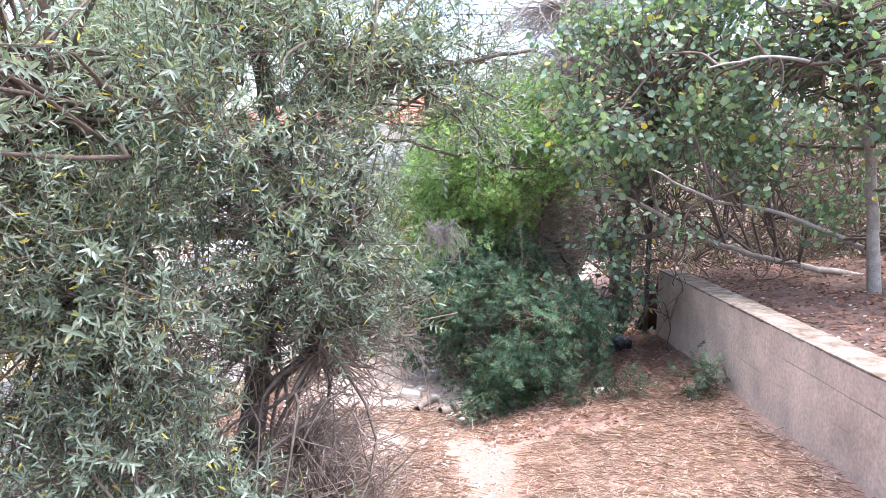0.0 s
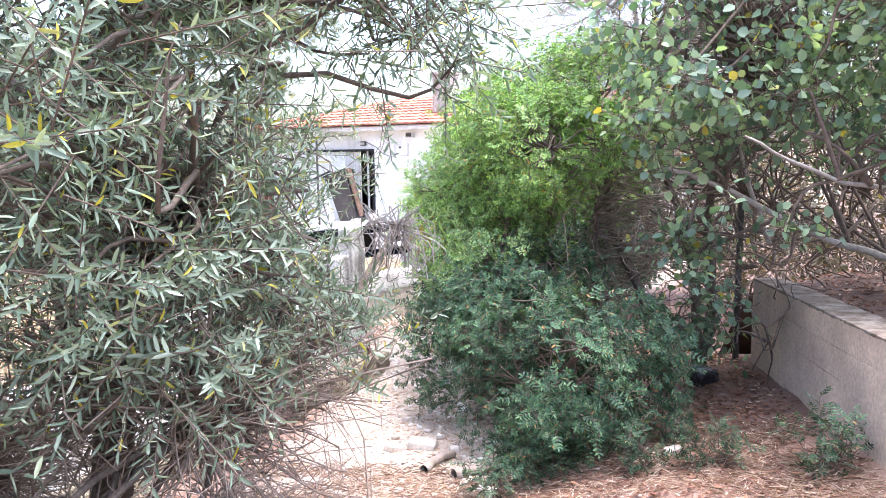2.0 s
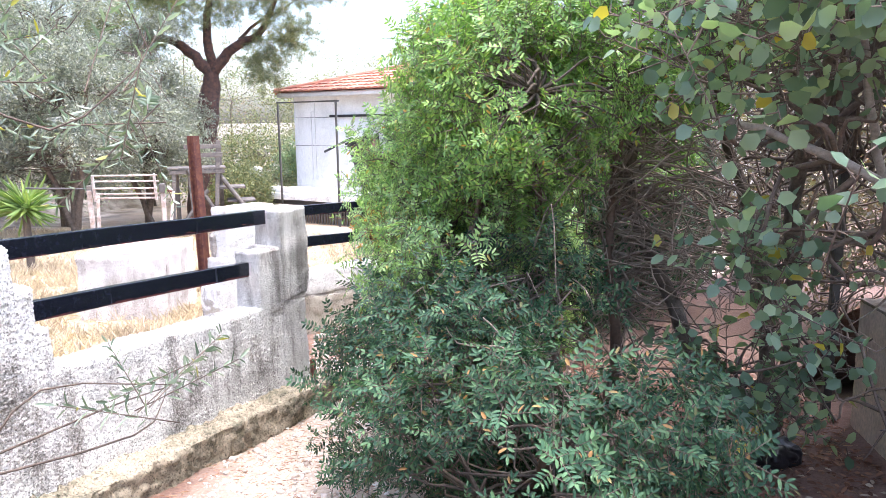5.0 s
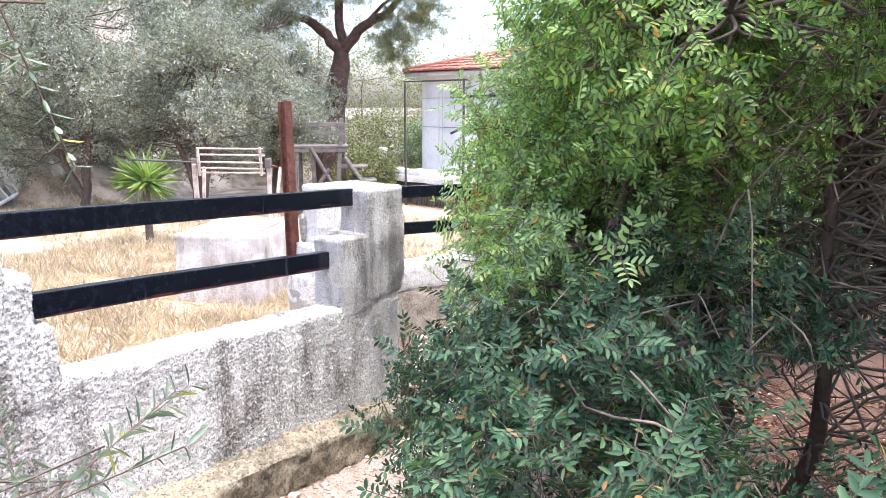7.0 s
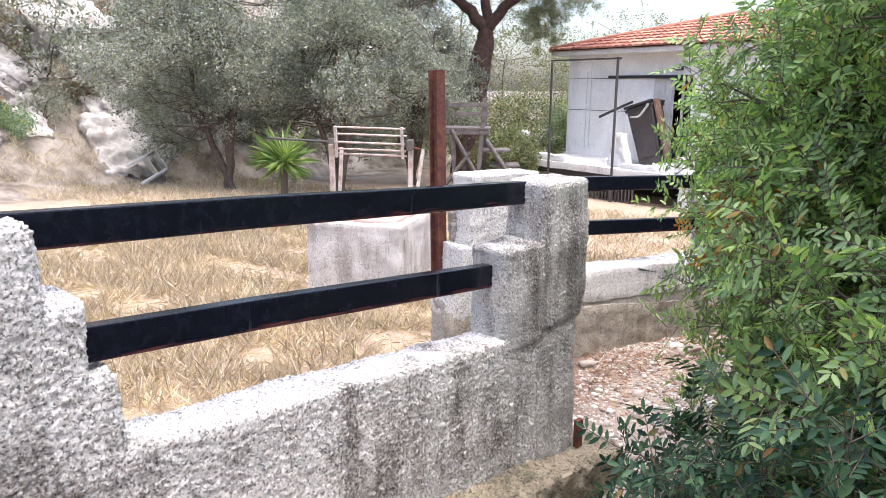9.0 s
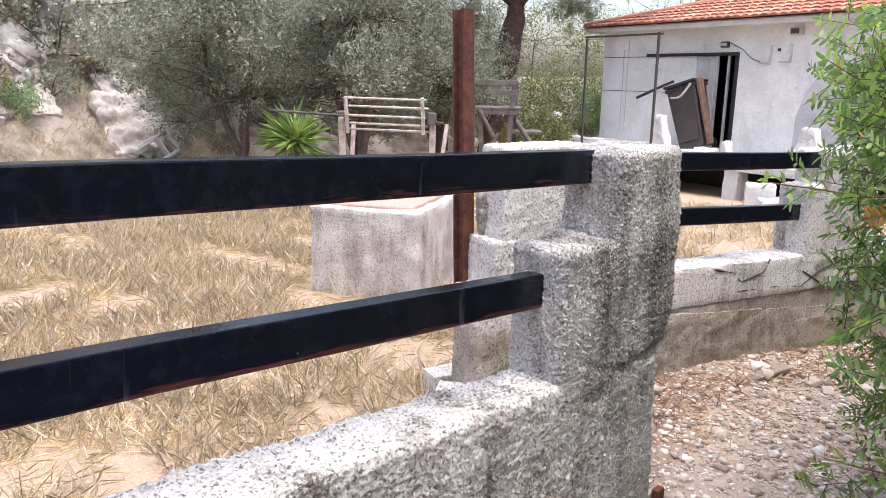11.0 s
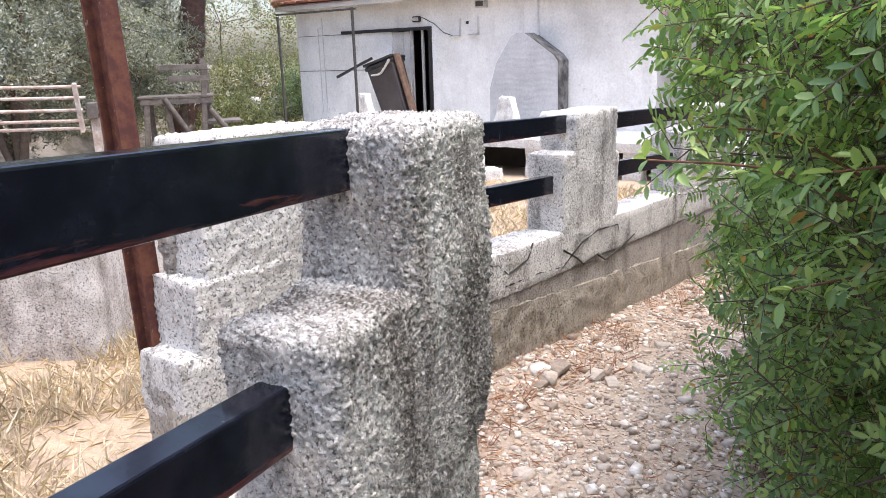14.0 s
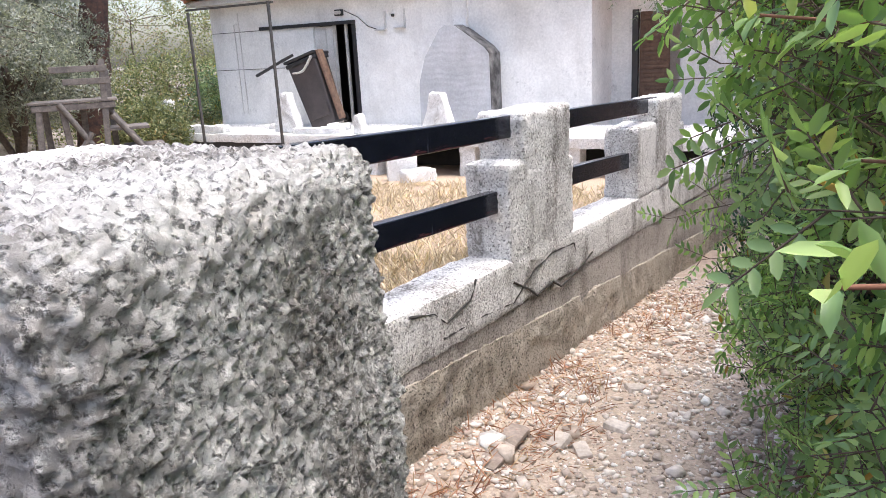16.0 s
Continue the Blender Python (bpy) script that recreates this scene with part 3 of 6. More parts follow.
# ---- retaining wall of cast concrete beside the path ----
def retaining_wall():
    m = pose(2.117, 6.9, 0.075, 0, 0, -4.0)
    w = thing("wall_retaining", m, "low cast concrete retaining wall with board marks and mossy top", "wall", "", "structure")
    chunks = [rough_box(0.0, 0.2, -7.5, 0.0, z0, z1, 0.0025, 0.03, 0.002, 40, -0.056, 0.004, k) for k, (z0, z1) in enumerate([(-1.4, -0.0585), (-0.0575, 0.1015), (0.1025, 0.25)])]
    chunks[1][0][:, 0] -= 0.002
    for k in chunks:
        under("course", mesh_of("course", *k, M_CONCRETE), w)
    under("mossy_cap", mesh_of("mossy_cap", *rough_box(-0.003, 0.21, -7.5, 0.0, 0.245, 0.262, 0.006, 0.03, 0.004, 30, -0.056, 0.006, 4), M_MOSS), w, "crumbling mossy top edge")
    xs, ys = np.linspace(0.19, 9.0, 60), np.linspace(-9.0, 4.0, 90)
    gx, gy = np.meshgrid(xs, ys, indexing="ij")
    z = np.array([0.19 - 0.056 * y + 0.10 * (x - 0.2) + 0.05 * noise.noise(Vector((x * 2, y * 2, 9))) - 1.6 * smooth(0.2, 3.5, y) for x, y in zip(gx.ravel(), gy.ravel())])
    i = np.arange(59)[:, None] * 90 + np.arange(89)[None]
    q = np.stack([i, i + 90, i + 91, i + 1], -1).reshape(-1, 4)
    ob = under("ground_terrace", mesh_of("ground_terrace", np.stack([gx.ravel(), gy.ravel(), z], -1), q, M_LITTER_SOIL, True), None, "", m)
    tagged(ob, "raised bank covered in dead brown leaf litter", "ground", "", "structure")


M_LITTER_SOIL = plain("litter_soil", (0.075, 0.045, 0.034), (0.16, 0.10, 0.078), 7, 0.95, 0, 0.9, 0.03, 30)
retaining_wall()


# ---- fences: roughcast walls with stepped pillars and black timber rails ----
def rail(frame_m, y0, y1, z_top, slope, b0=-0.047, b1=0.0, high=0.09, parent=None):
    length = y1 - y0
    bm = box(b0, b1, 0, length, -high, 0, 0.004)
    bmesh.ops.bisect_plane(bm, geom=bm.verts[:] + bm.edges[:] + bm.faces[:], plane_co=(0, length * 0.33, 0), plane_no=(0, 1, 0))
    bmesh.ops.bisect_plane(bm, geom=bm.verts[:] + bm.edges[:] + bm.faces[:], plane_co=(0, length * 0.67, 0), plane_no=(0, 1, 0))
    for v in bm.verts:
        v.co.z += 0.003 * math.sin(v.co.y * 3)
    ob = part("rail", bm, M_RAIL, None)
    ob.matrix_basis = frame_m @ pose(0, y0, z_top, math.degrees(math.atan(slope)))
    tagged(ob, "black painted timber rail with worn reddish patches", "rail", "fence rails")
    return ob


W1 = pose(-1.196, 7.653, 0, 0, 0, -13.9)
W2 = pose(-0.851, 10.516, 0, 0, 0, -28.0)


def near_fence():
    low = tagged(under("wall_near", mesh_of("wall_near", *joined([rough_box(-0.098, 0.085, -4.2, -1.98, -0.8, 0.035, 0.022, 0.012, 0.007, 62, -0.05, 0.012, 1), rough_box(-0.098, 0.085, -2.0, 0.30, -0.6, 0.035, 0.022, 0.0055, 0.0062, 95, -0.05, 0.012, 1)]), M_STUCCO_WALL), None, "", W1),
                 "low roughcast garden wall with flaking white render", "wall", "", "structure")
    foot = rough_box(-0.1, 0.27, -4.2, 0.46, -1.3, -0.54, 0.02, 0.018, 0.022, 22, -0.07, 0.03, 8)
    tagged(under("footing", mesh_of("footing", *foot, M_FOOTING), None, "", W1), "crumbling mossy concrete footing under the wall", "footing", "", "structure")
    p = thing("fence_pillar", W1, "stepped roughcast pillar, white render blackened by lichen", "pillar", "fence pillars")
    under("shaft", mesh_of("shaft", *joined([rough_box(-0.108, 0.10, 0.012, 0.335, 0.03, 0.642, 0.03, 0.0031, 0.0048, 150, 0, 0.014, 2),
                                             rough_box(-0.105, 0.093, 0.02, 0.30, -0.60, 0.06, 0.02, 0.0042, 0.005, 130, 0, 0.012, 12)]), M_STUCCO), p)
    under("step", mesh_of("step", *rough_box(-0.094, 0.095, -0.205, 0.06, -0.02, 0.405, 0.022, 0.0031, 0.0048, 150, 0, 0.012, 5), M_STUCCO), p)
    p = thing("fence_pillar", W1, "stepped roughcast pillar with broken white render", "pillar", "fence pillars")
    under("shaft", mesh_of("shaft", *rough_box(-0.12, 0.095, -2.35, -1.81, 0.03, 0.715, 0.04, 0.0055, 0.0062, 95, 0, 0.015, 21), M_STUCCO_WALL), p)
    under("step", mesh_of("step", *rough_box(-0.115, 0.09, -1.95, -1.725, 0.03, 0.51, 0.025, 0.0055, 0.0062, 95, 0, 0.012, 22), M_STUCCO_WALL), p)
    under("step", mesh_of("step", *rough_box(-0.113, 0.088, -1.9, -1.655, 0.03, 0.325, 0.025, 0.0055, 0.0062, 95, 0, 0.012, 23), M_STUCCO_WALL), p)
    rail(W1, -1.86, 0.04, 0.719, -0.042)
    rail(W1, -1.735, -0.175, 0.430, -0.060, -0.03, 0.02)
    bm = box(-0.012, 0.012, -0.02, 0.02, -0.06, 0.07, 0.003)
    ob = part("steel_stub", bm, M_RUST, None)
    ob.matrix_basis = pose(-1.0, 7.90, -0.50, 0, 0, -13.9)
    tagged(ob, "rusted steel stub at the foot of the pillar", "stub")


def far_fence():
    wall = thing("wall_far", W2, "low cracked roughcast wall, grey render falling away", "wall", "", "structure")
    under("upper_course", mesh_of("upper_course", *rough_box(-0.16, 0.062, -2.4, 6.5, -0.36, -0.150, 0.018, 0.022, 0.005, 50, -0.038, 0.012, 31), M_STUCCO_WALL), wall, "pale roughcast upper part")
    under("lower_course", mesh_of("lower_course", *rough_box(-0.15, 0.048, -2.4, 6.5, -1.9, -0.30, 0.012, 0.024, 0.004, 45, -0.06, 0.016, 32), M_STUCCO_OLD), wall, "bare brownish cement render")
    under("base_course", mesh_of("base_course", *rough_box(-0.15, 0.060, -2.4, 6.5, -1.6, -0.47, 0.010, 0.026, 0.014, 30, -0.105, 0.012, 33), M_BASE_COURSE), wall, "crumbling earthy footing")
    # cracks that open across the render
    for pts in ([(-0.95, -0.17), (-0.80, -0.20), (-0.72, -0.26), (-0.55, -0.22), (-0.50, -0.15)], [(-0.75, -0.31), (-0.45, -0.31), (-0.2, -0.33), (0.0, -0.24), (0.2, -0.20), (0.45, -0.21), (0.47, -0.26)],
                [(-0.2, -0.24), (-0.05, -0.31), (0.03, -0.36), (0.2, -0.34), (0.3, -0.39), (0.5, -0.36), (0.7, -0.31)]):
        P = np.array([(0.0605, y, z - 0.038 * y) for y, z in pts])
        under("crack", mesh_of("crack", *tubes(P[:-1], P[1:], 0.006, 0.005, 4), M_DARK), wall, "open dark crack")
    under("weep_hole", mesh_of("weep_hole", *rough_box(0.035, 0.056, -0.98, -0.93, -0.43, -0.385, 0.006, 0.01, 0.002), M_DARK), wall, "dark hole")
    p = thing("fence_pillar", W2, "broad roughcast end pillar, whitewashed with a broken corner", "pillar", "fence pillars")
    under("shaft", mesh_of("shaft", *joined([rough_box(-0.125, 0.06, -2.28, -1.8, 0.10, 0.545, 0.014, 0.009, 0.006, 70, 0, 0.012, 41), rough_box(-0.145, 0.065, -2.33, -1.8, -0.18, 0.15, 0.010, 0.009, 0.006, 70, 0, 0.008, 42),
                                             rough_box(-0.145, 0.03, -2.31, -1.8, -1.1, -0.14, 0.02, 0.014, 0.006, 70, 0, 0.02, 43)]), M_STUCCO_PALE), p)
    under("exposed_core", mesh_of("exposed_core", *rough_box(-0.150, -0.02, -2.345, -2.2, -0.62, -0.20, 0.02, 0.012, 0.010, 30, 0, 0.02, 44), M_BASE_COURSE), p, "brown masonry core where render fell away")
    under("broken_corner", mesh_of("broken_corner", *rough_box(-0.150, -0.085, -2.300, -2.2, 0.14, 0.34, 0.018, 0.010, 0.010, 30, 0, 0.02, 45), M_STUCCO_OLD), p, "dark broken corner")
    for (y0, y1, zt, s0, sz, b1, bz) in ((-0.07, 0.41, 0.445, -0.20, 0.25, 0.46, 0.20), (1.80, 2.35, 0.345, 1.45, 0.21, 2.45, 0.15)):
        p = thing("fence_pillar", W2, "stepped roughcast pillar standing on the low wall", "pillar", "fence pillars")
        under("shaft", mesh_of("shaft", *rough_box(-0.16, 0.062, y0, y1, -0.22, zt, 0.022, 0.012, 0.005, 55, 0, 0.010, y0 + 50), M_STUCCO_WALL), p)
        under("step", mesh_of("step", *joined([rough_box(-0.155, 0.058, s0, y0 + 0.05, -0.22, sz, 0.02, 0.012, 0.005, 55, 0, 0.008, y0 + 60), rough_box(-0.155, 0.058, y1 - 0.05, b1, -0.26, bz, 0.02, 0.012, 0.005, 55, 0, 0.008, y0 + 70)]), M_STUCCO_WALL), p)
    rail(W2, -1.93, 0.0, 0.432 + 1.93 * 0.034, -0.034)
    rail(W2, -1.93, -0.10, 0.139 + 1.83 * 0.05, -0.05)
    rail(W2, 0.40, 1.98, 0.405, -0.035)
    rail(W2, 0.44, 1.80, 0.125, -0.06)


near_fence()
far_fence()


def rusty_post():
    """A rolled I-section: one closed outline drawn up to its height."""
    bm = bmesh.new()
    w, d, t = 0.036, 0.030, 0.007
    ring = [(-w, -d), (-w + t, -d), (-w + t, -t / 2), (w - t, -t / 2), (w - t, -d), (w, -d), (w, d), (w - t, d), (w - t, t / 2), (-w + t, t / 2), (-w + t, d), (-w, d)]
    levels = [-0.95 + 2.05 * k / 24 for k in range(25)]
    rows = [[bm.verts.new((x + 0.0012 * math.sin(9 * z + y * 80), y, z)) for x, y in ring] for z in levels]
    for lo, hi in zip(rows[:-1], rows[1:]):
        for i in range(12):
            j = (i + 1) % 12
            bm.faces.new((lo[i], lo[j], hi[j], hi[i]))
    bm.faces.new(rows[-1])
    ob = part("steel_post", bm, M_RUST, None)
    ob.matrix_basis = pose(-2.100, 8.540, 0, 0.5, -1.2, -20)
    tagged(ob, "tall rusty red steel post beside the end pillar", "post")


rusty_post()


def blocks():
    for x, y, rz, (sx, sy, sz), lab in ((-1.93, 8.38, 24, (0.36, 0.19, 0.19), "loose grey concrete block behind the wall"), (-2.25, 8.65, 60, (0.2, 0.14, 0.16), "broken lump of whitewashed masonry")):
        z = ground_z(x, y)
        ob = under("concrete_block", mesh_of("concrete_block", *rough_box(-sx / 2, sx / 2, -sy / 2, sy / 2, -0.04, sz, 0.01, 0.015, 0.003, 50, 0, 0.006, x), M_STUCCO_PALE), None, "", pose(x, y, z, 0, 0, rz))
        tagged(ob, lab, "block")


blocks()


# ---- the well with its windlass ----
def well():
    m = pose(-3.93, 10.55, 0, 0, 0, 14)
    w = thing("well", m, "whitewashed square masonry well head with pink slab", "well")
    zt = -0.14
    walls = [rough_box(-0.44, 0.43, -0.62, -0.48, -1.2, zt, 0.02, 0.02, 0.005, 40, 0, 0.02, 3), rough_box(-0.44, 0.43, 0.48, 0.62, -1.2, zt, 0.02, 0.03, 0.005, 40, 0, 0.02, 4),
             rough_box(-0.44, -0.33, -0.5, 0.5, -1.2, zt, 0.02, 0.03, 0.005, 40, 0, 0.02, 5), rough_box(0.32, 0.43, -0.5, 0.5, -1.2, zt, 0.02, 0.03, 0.005, 40, 0, 0.02, 6)]
    for k in walls:
        under("curb_wall", mesh_of("curb_wall", *k, M_STUCCO_WELL), w)
    part("slab", box(-0.34, 0.33, -0.49, 0.49, -0.26, zt + 0.02, 0.012), M_PINK, w, "pink terracotta cover slab")
    g = thing("windlass", pose(-4.12, 10.72, 0, 0, 0, 22), "white painted timber windlass with rods over the well", "windlass")
    for x in (-0.40, 0.36):
        part("leg", box(-0.022, 0.022, -0.03, 0.03, 0, 0.62, 0.006, None, pose(x, 0.05, zt, 4 if x < 0 else -3, 0, 0)), M_WHITE_PAINT, g)
        part("leg", box(-0.016, 0.016, -0.02, 0.02, 0, 0.58, 0.005, None, pose(x + 0.03, 0.14, zt, -12, 6 if x > 0 else 0, 0)), M_WHITE_PAINT, g)
        part("bearing", box(-0.03, 0.03, -0.045, 0.045, 0.43, 0.53, 0.008, None, pose(x, 0.05, 0)), M_WOOD_GREY, g)
        part("end_bar", box(-0.012, 0.012, -0.02, 0.02, 0.36, 0.66, 0.004, None, pose(x + (0.06 if x < 0 else -0.06), 0.05, 0, 10, 0, 0)), M_WHITE_PAINT, g)
    for z, y in ((0.64, 0.01), (0.57, 0.09), (0.50, -0.02), (0.43, 0.06), (0.38, 0.1)):
        under("rod", mesh_of("rod", *tubes([[-0.36, y, z]], [[0.32, y, z - 0.012]], 0.011, 0.011, 6), M_WHITE_PAINT), g)
    under("crank_bar", mesh_of("crank_bar", *tubes([[-1.05, 0.05, 0.52]], [[-0.38, 0.05, 0.49]], 0.012, 0.012, 6), M_STEEL_DARK), g, "long steel crank bar")
    under("brace", mesh_of("brace", *tubes([[0.40, 0.1, 0.02]], [[0.62, 0.1, 0.04]], 0.01, 0.01, 5), M_RUST), g)
    under("axle_end", mesh_of("axle_end", *tubes([[0.36, 0.05, 0.46]], [[0.46, 0.05, 0.44]], 0.012, 0.012, 6), M_RUST), g)


well()


# ---- the house ----
H = pose(-4.155, 23.35, 0, 0, 0, -25.0)


def house():
    h = thing("house", H, "abandoned white single-storey house with red tiled roof", "house")
    FL, TOP = -0.72, 1.98

    def wall_piece(x0, x1, z0, z1, y0=0.0, y1=0.25, bm=None):
        return box(x0, x1, y0, y1, z0, z1, 0.0, bm)
    bm = bmesh.new()
    wall_piece(-3.72, -0.75, -1.9, TOP, 0, 0.25, bm)
    wall_piece(-0.75, 0.37, 1.38, TOP, 0, 0.25, bm)
    wall_piece(-0.75, 0.37, -1.9, FL, 0, 0.25, bm)
    wall_piece(0.37, 5.42, -1.9, TOP, 0, 0.25, bm)
    part("front_wall", bm, M_HOUSE, h)
    part("side_wall", box(-3.72, -3.47, 0.25, 6.0, -1.9, TOP), M_HOUSE, h)
    part("side_wall", box(5.17, 5.42, 0.25, 1.4, -1.9, TOP), M_HOUSE, h)
    bm = bmesh.new()
    wall_piece(5.42, 5.85, -1.9, TOP, 1.2, 1.4, bm)
    wall_piece(5.85, 6.7, 1.2, TOP, 1.2, 1.4, bm)
    wall_piece(6.7, 9.5, -1.9, TOP, 1.2, 1.4, bm)
    wall_piece(5.85, 6.7, -1.9, FL, 1.2, 1.4, bm)
    part("recessed_wall", bm, M_HOUSE, h)
    part("rear_wall", box(-3.72, 9.5, 6.0, 6.25, -1.9, TOP), M_HOUSE, h)
    part("ceiling", box(-3.5, 5.3, 0.25, 6.0, 1.9, 1.96), M_HOUSE, h)
    # the room's dimness is put into the colours of floor and partition
    part("room_floor", box(-3.5, 5.3, 0.25, 6.0, FL - 0.1, FL), M_DARK, h, "floor coloured near-black for the shade of the room")
    part("partition", box(-3.4, 5.1, 2.6, 2.7, FL, 1.9), M_CABINET, h, "inner wall coloured dark for the dimness of the room")
    # door: opening with dark jamb, track and a pushed-aside white leaf
    d = part("door", box(-0.75, -0.28, 0.05, 0.09, FL, 1.32, 0.004), M_FASCIA, h, "white sliding door leaf pushed aside")
    part("stile", box(-0.46, -0.43, 0.035, 0.052, FL, 1.31, 0.003), M_PLASTIC, d)
    f = part("door_frame", box(0.28, 0.372, -0.02, 0.25, FL, 1.40, 0.006), M_FRAME, h, "blackened door jamb")
    part("mullion", box(0.02, 0.075, 0.08, 0.13, FL, 1.36, 0.004), M_PLASTIC, f, "pale upright")
    part("mullion", box(-0.28, -0.22, 0.08, 0.13, FL, 1.36, 0.004), M_PLASTIC, f, "pale upright")
    part("door_track", box(-2.22, 0.375, -0.06, 0.0, 1.33, 1.40, 0.006), M_FRAME, h, "dark sliding door track")
    # shuttered window on the recessed part
    s = part("window_shutter", box(5.95, 6.5, 1.22, 1.27, FL, 1.2, 0.004), M_WOOD_BROWN, h, "closed brown louvred shutter")
    for k in range(24):
        part("slat", box(5.97, 6.48, 1.195, 1.22, FL + 0.03 + 0.08 * k, FL + 0.085 + 0.08 * k, 0.003), M_WOOD_BROWN, s)
    part("jamb", box(5.82, 5.93, 1.15, 1.25, FL, 1.25, 0.004), M_FRAME, h)
    # pilaster and plaster scar of a removed chimney breast
    part("pilaster", box(2.70, 3.0, -0.09, -0.002, 1.05, TOP, 0.006), M_HOUSE, h, "short pilaster under the eave")
    bm = bmesh.new()
    prof = [(2.10, -0.72), (2.11, 0.10), (2.26, 0.58), (2.60, 1.08), (2.72, 1.15), (2.90, 1.14), (3.08, 1.03), (3.52, 0.72), (3.62, 0.60), (3.63, -0.72)]
    fr = [bm.verts.new((x, -0.46, z)) for x, z in prof]
    bk = [bm.verts.new((x, -0.002, z)) for x, z in prof]
    bm.faces.new(fr)
    for i in range(len(prof) - 1):
        bm.faces.new((fr[i], bk[i], bk[i + 1], fr[i + 1]))
    bmesh.ops.recalc_face_normals(bm, faces=bm.faces)
    b = part("chimney_breast", bm, M_BRICKWASH, h, "sooty whitewashed outdoor chimney breast")
    bm = bmesh.new()
    edge = [(2.92, 1.145), (3.09, 1.035), (3.53, 0.725), (3.632, 0.60), (3.642, -0.72)]
    for (xa, za), (xb, zb) in zip(edge[:-1], edge[1:]):
        ln = math.hypot(xb - xa, zb - za)
        box(0, ln, -0.455, -0.004, -0.006, 0.008, 0.0, bm, Matrix.Translation((xa, 0, za)) @ Matrix.Rotation(-math.atan2(zb - za, xb - xa), 4, "Y"))
    part("soot_edge", bm, M_SOOT, b, "soot-blackened flank")
    # eave board, gutter line
    part("fascia", box(-4.0, 9.5, -0.42, -0.37, 1.93, 2.06, 0.006), M_FASCIA, h, "pale eave board")
    part("soffit", box(-4.0, 9.5, -0.37, 0.0, 1.985, 2.005), M_FASCIA, h)
    part("fascia", box(-4.0, -3.95, -0.37, 6.6, 1.93, 2.06, 0.006), M_FASCIA, h)
    part("soffit", box(-3.95, -3.72, 0.0, 6.6, 1.985, 2.005), M_FASCIA, h)
    # wall fittings
    lamp = part("wall_lamp", box(-0.11, 0.11, -0.08, 0.0, 1.50, 1.63, 0.03), M_FRAME, h, "oval black bulkhead lamp")
    part("lens", box(-0.08, 0.08, -0.092, -0.078, 1.53, 1.60, 0.02), M_PLASTIC, lamp)
    fl = part("floodlight", box(1.58, 1.82, -0.16, 0.0, 1.70, 1.86, 0.015), M_PLASTIC, h, "small white floodlight")
    part("glass", box(1.61, 1.79, -0.168, -0.158, 1.73, 1.83, 0.006), M_STEEL_DARK, fl)
    for x, z in ((1.02, 1.18), (1.48, 1.20)):
        bm = box(x - 0.12, x + 0.12, -0.10, 0.0, z - 0.03, z, 0.006)
        box(x + 0.08, x + 0.12, -0.03, -0.002, z, z + 0.34, 0.004, bm)
        part("pipe_bracket", bm, M_FASCIA, h)
    part("pipe_collar", box(1.28, 1.34, -0.04, 0.0, 1.40, 1.46, 0.012), M_FRAME, h)
    P = np.array([(0.12, -0.015, 1.6), (0.45, -0.015, 1.45), (0.7, -0.015, 1.25), (0.95, -0.015, 1.17)])
    under("cable", mesh_of("cable", *tubes(P[:-1], P[1:], 0.008, 0.008, 4), M_STEEL_DARK), h)
    for x in (-3.0, -2.85):
        under("conduit", mesh_of("conduit", *tubes([[x, -0.01, -0.5]], [[x, -0.01, 1.5 if x < -2.9 else 1.75]], 0.012, 0.012, 5), M_FASCIA), h)
    for z in (0.5, 1.33):
        under("line", mesh_of("line", *tubes([[-3.7, -0.01, z]], [[-1.6 if z > 1 else -0.76, -0.01, z]], 0.006, 0.006, 4), M_STEEL_DARK), h)
    # roof: hipped, with rows of barrel tiles
    ridge_z, rise = 2.98, (2.98 - 2.05) / 3.45
    bm = bmesh.new()
    pts = [(-4.05, -0.45, 2.04), (9.6, -0.45, 2.04), (9.6, 6.65, 2.04), (-4.05, 6.65, 2.04), (-0.6, 3.1, ridge_z - 0.03), (9.6, 3.1, ridge_z - 0.03)]
    v = [bm.verts.new(p) for p in pts]
    for f in ((0, 1, 5, 4), (2, 3, 4, 5), (3, 0, 4), (1, 2, 5), (3, 2, 1, 0)):
        bm.faces.new([v[i] for i in f])
    bmesh.ops.recalc_face_normals(bm, faces=bm.faces)
    roof = part("roof", bm, M_TILE, h, "shallow hipped roof of red clay tiles")
    bm = bmesh.new()
    seg, width, long = 5, 0.11, 0.44
    rows = []
    for k, (y, r0) in enumerate(((0.0, 1.06), (long, 0.94))):
        rows.append([bm.verts.new((width * r0 * math.cos(math.pi * (1 - i / seg)), y, 0.055 * r0 * math.sin(math.pi * i / seg) + 0.03 * (1 - k))) for i in range(seg + 1)])
    for i in range(seg):
        bm.faces.new((rows[0][i], rows[0][i + 1], rows[1][i + 1], rows[1][i]))
    bm.faces.new(rows[0])
    tile_me = bpy.data.meshes.new("roof_tile")
    bm.to_mesh(tile_me)
    bm.free()
    tile_me.materials.append(M_TILE_VARIED)
    r = np.random.default_rng(3)
    count, extra = 0, []
    tilt = math.atan(rise)
    for row in range(9):
        y = -0.46 + row * 0.385
        for col in range(62):
            x = -3.98 + col * 0.215
            if x + 4.05 < (y + 0.45) - 0.1:
                continue
            m = Matrix.Translation((x, y, 2.045 + (y + 0.45) * rise + 0.012)) @ Matrix.Rotation(tilt, 4, "X") @ Matrix.Rotation(r.normal(0, 0.025), 4, "Z")
            if x < 4.6 and count < 300:
                under("tile", tile_me, roof, "", m)
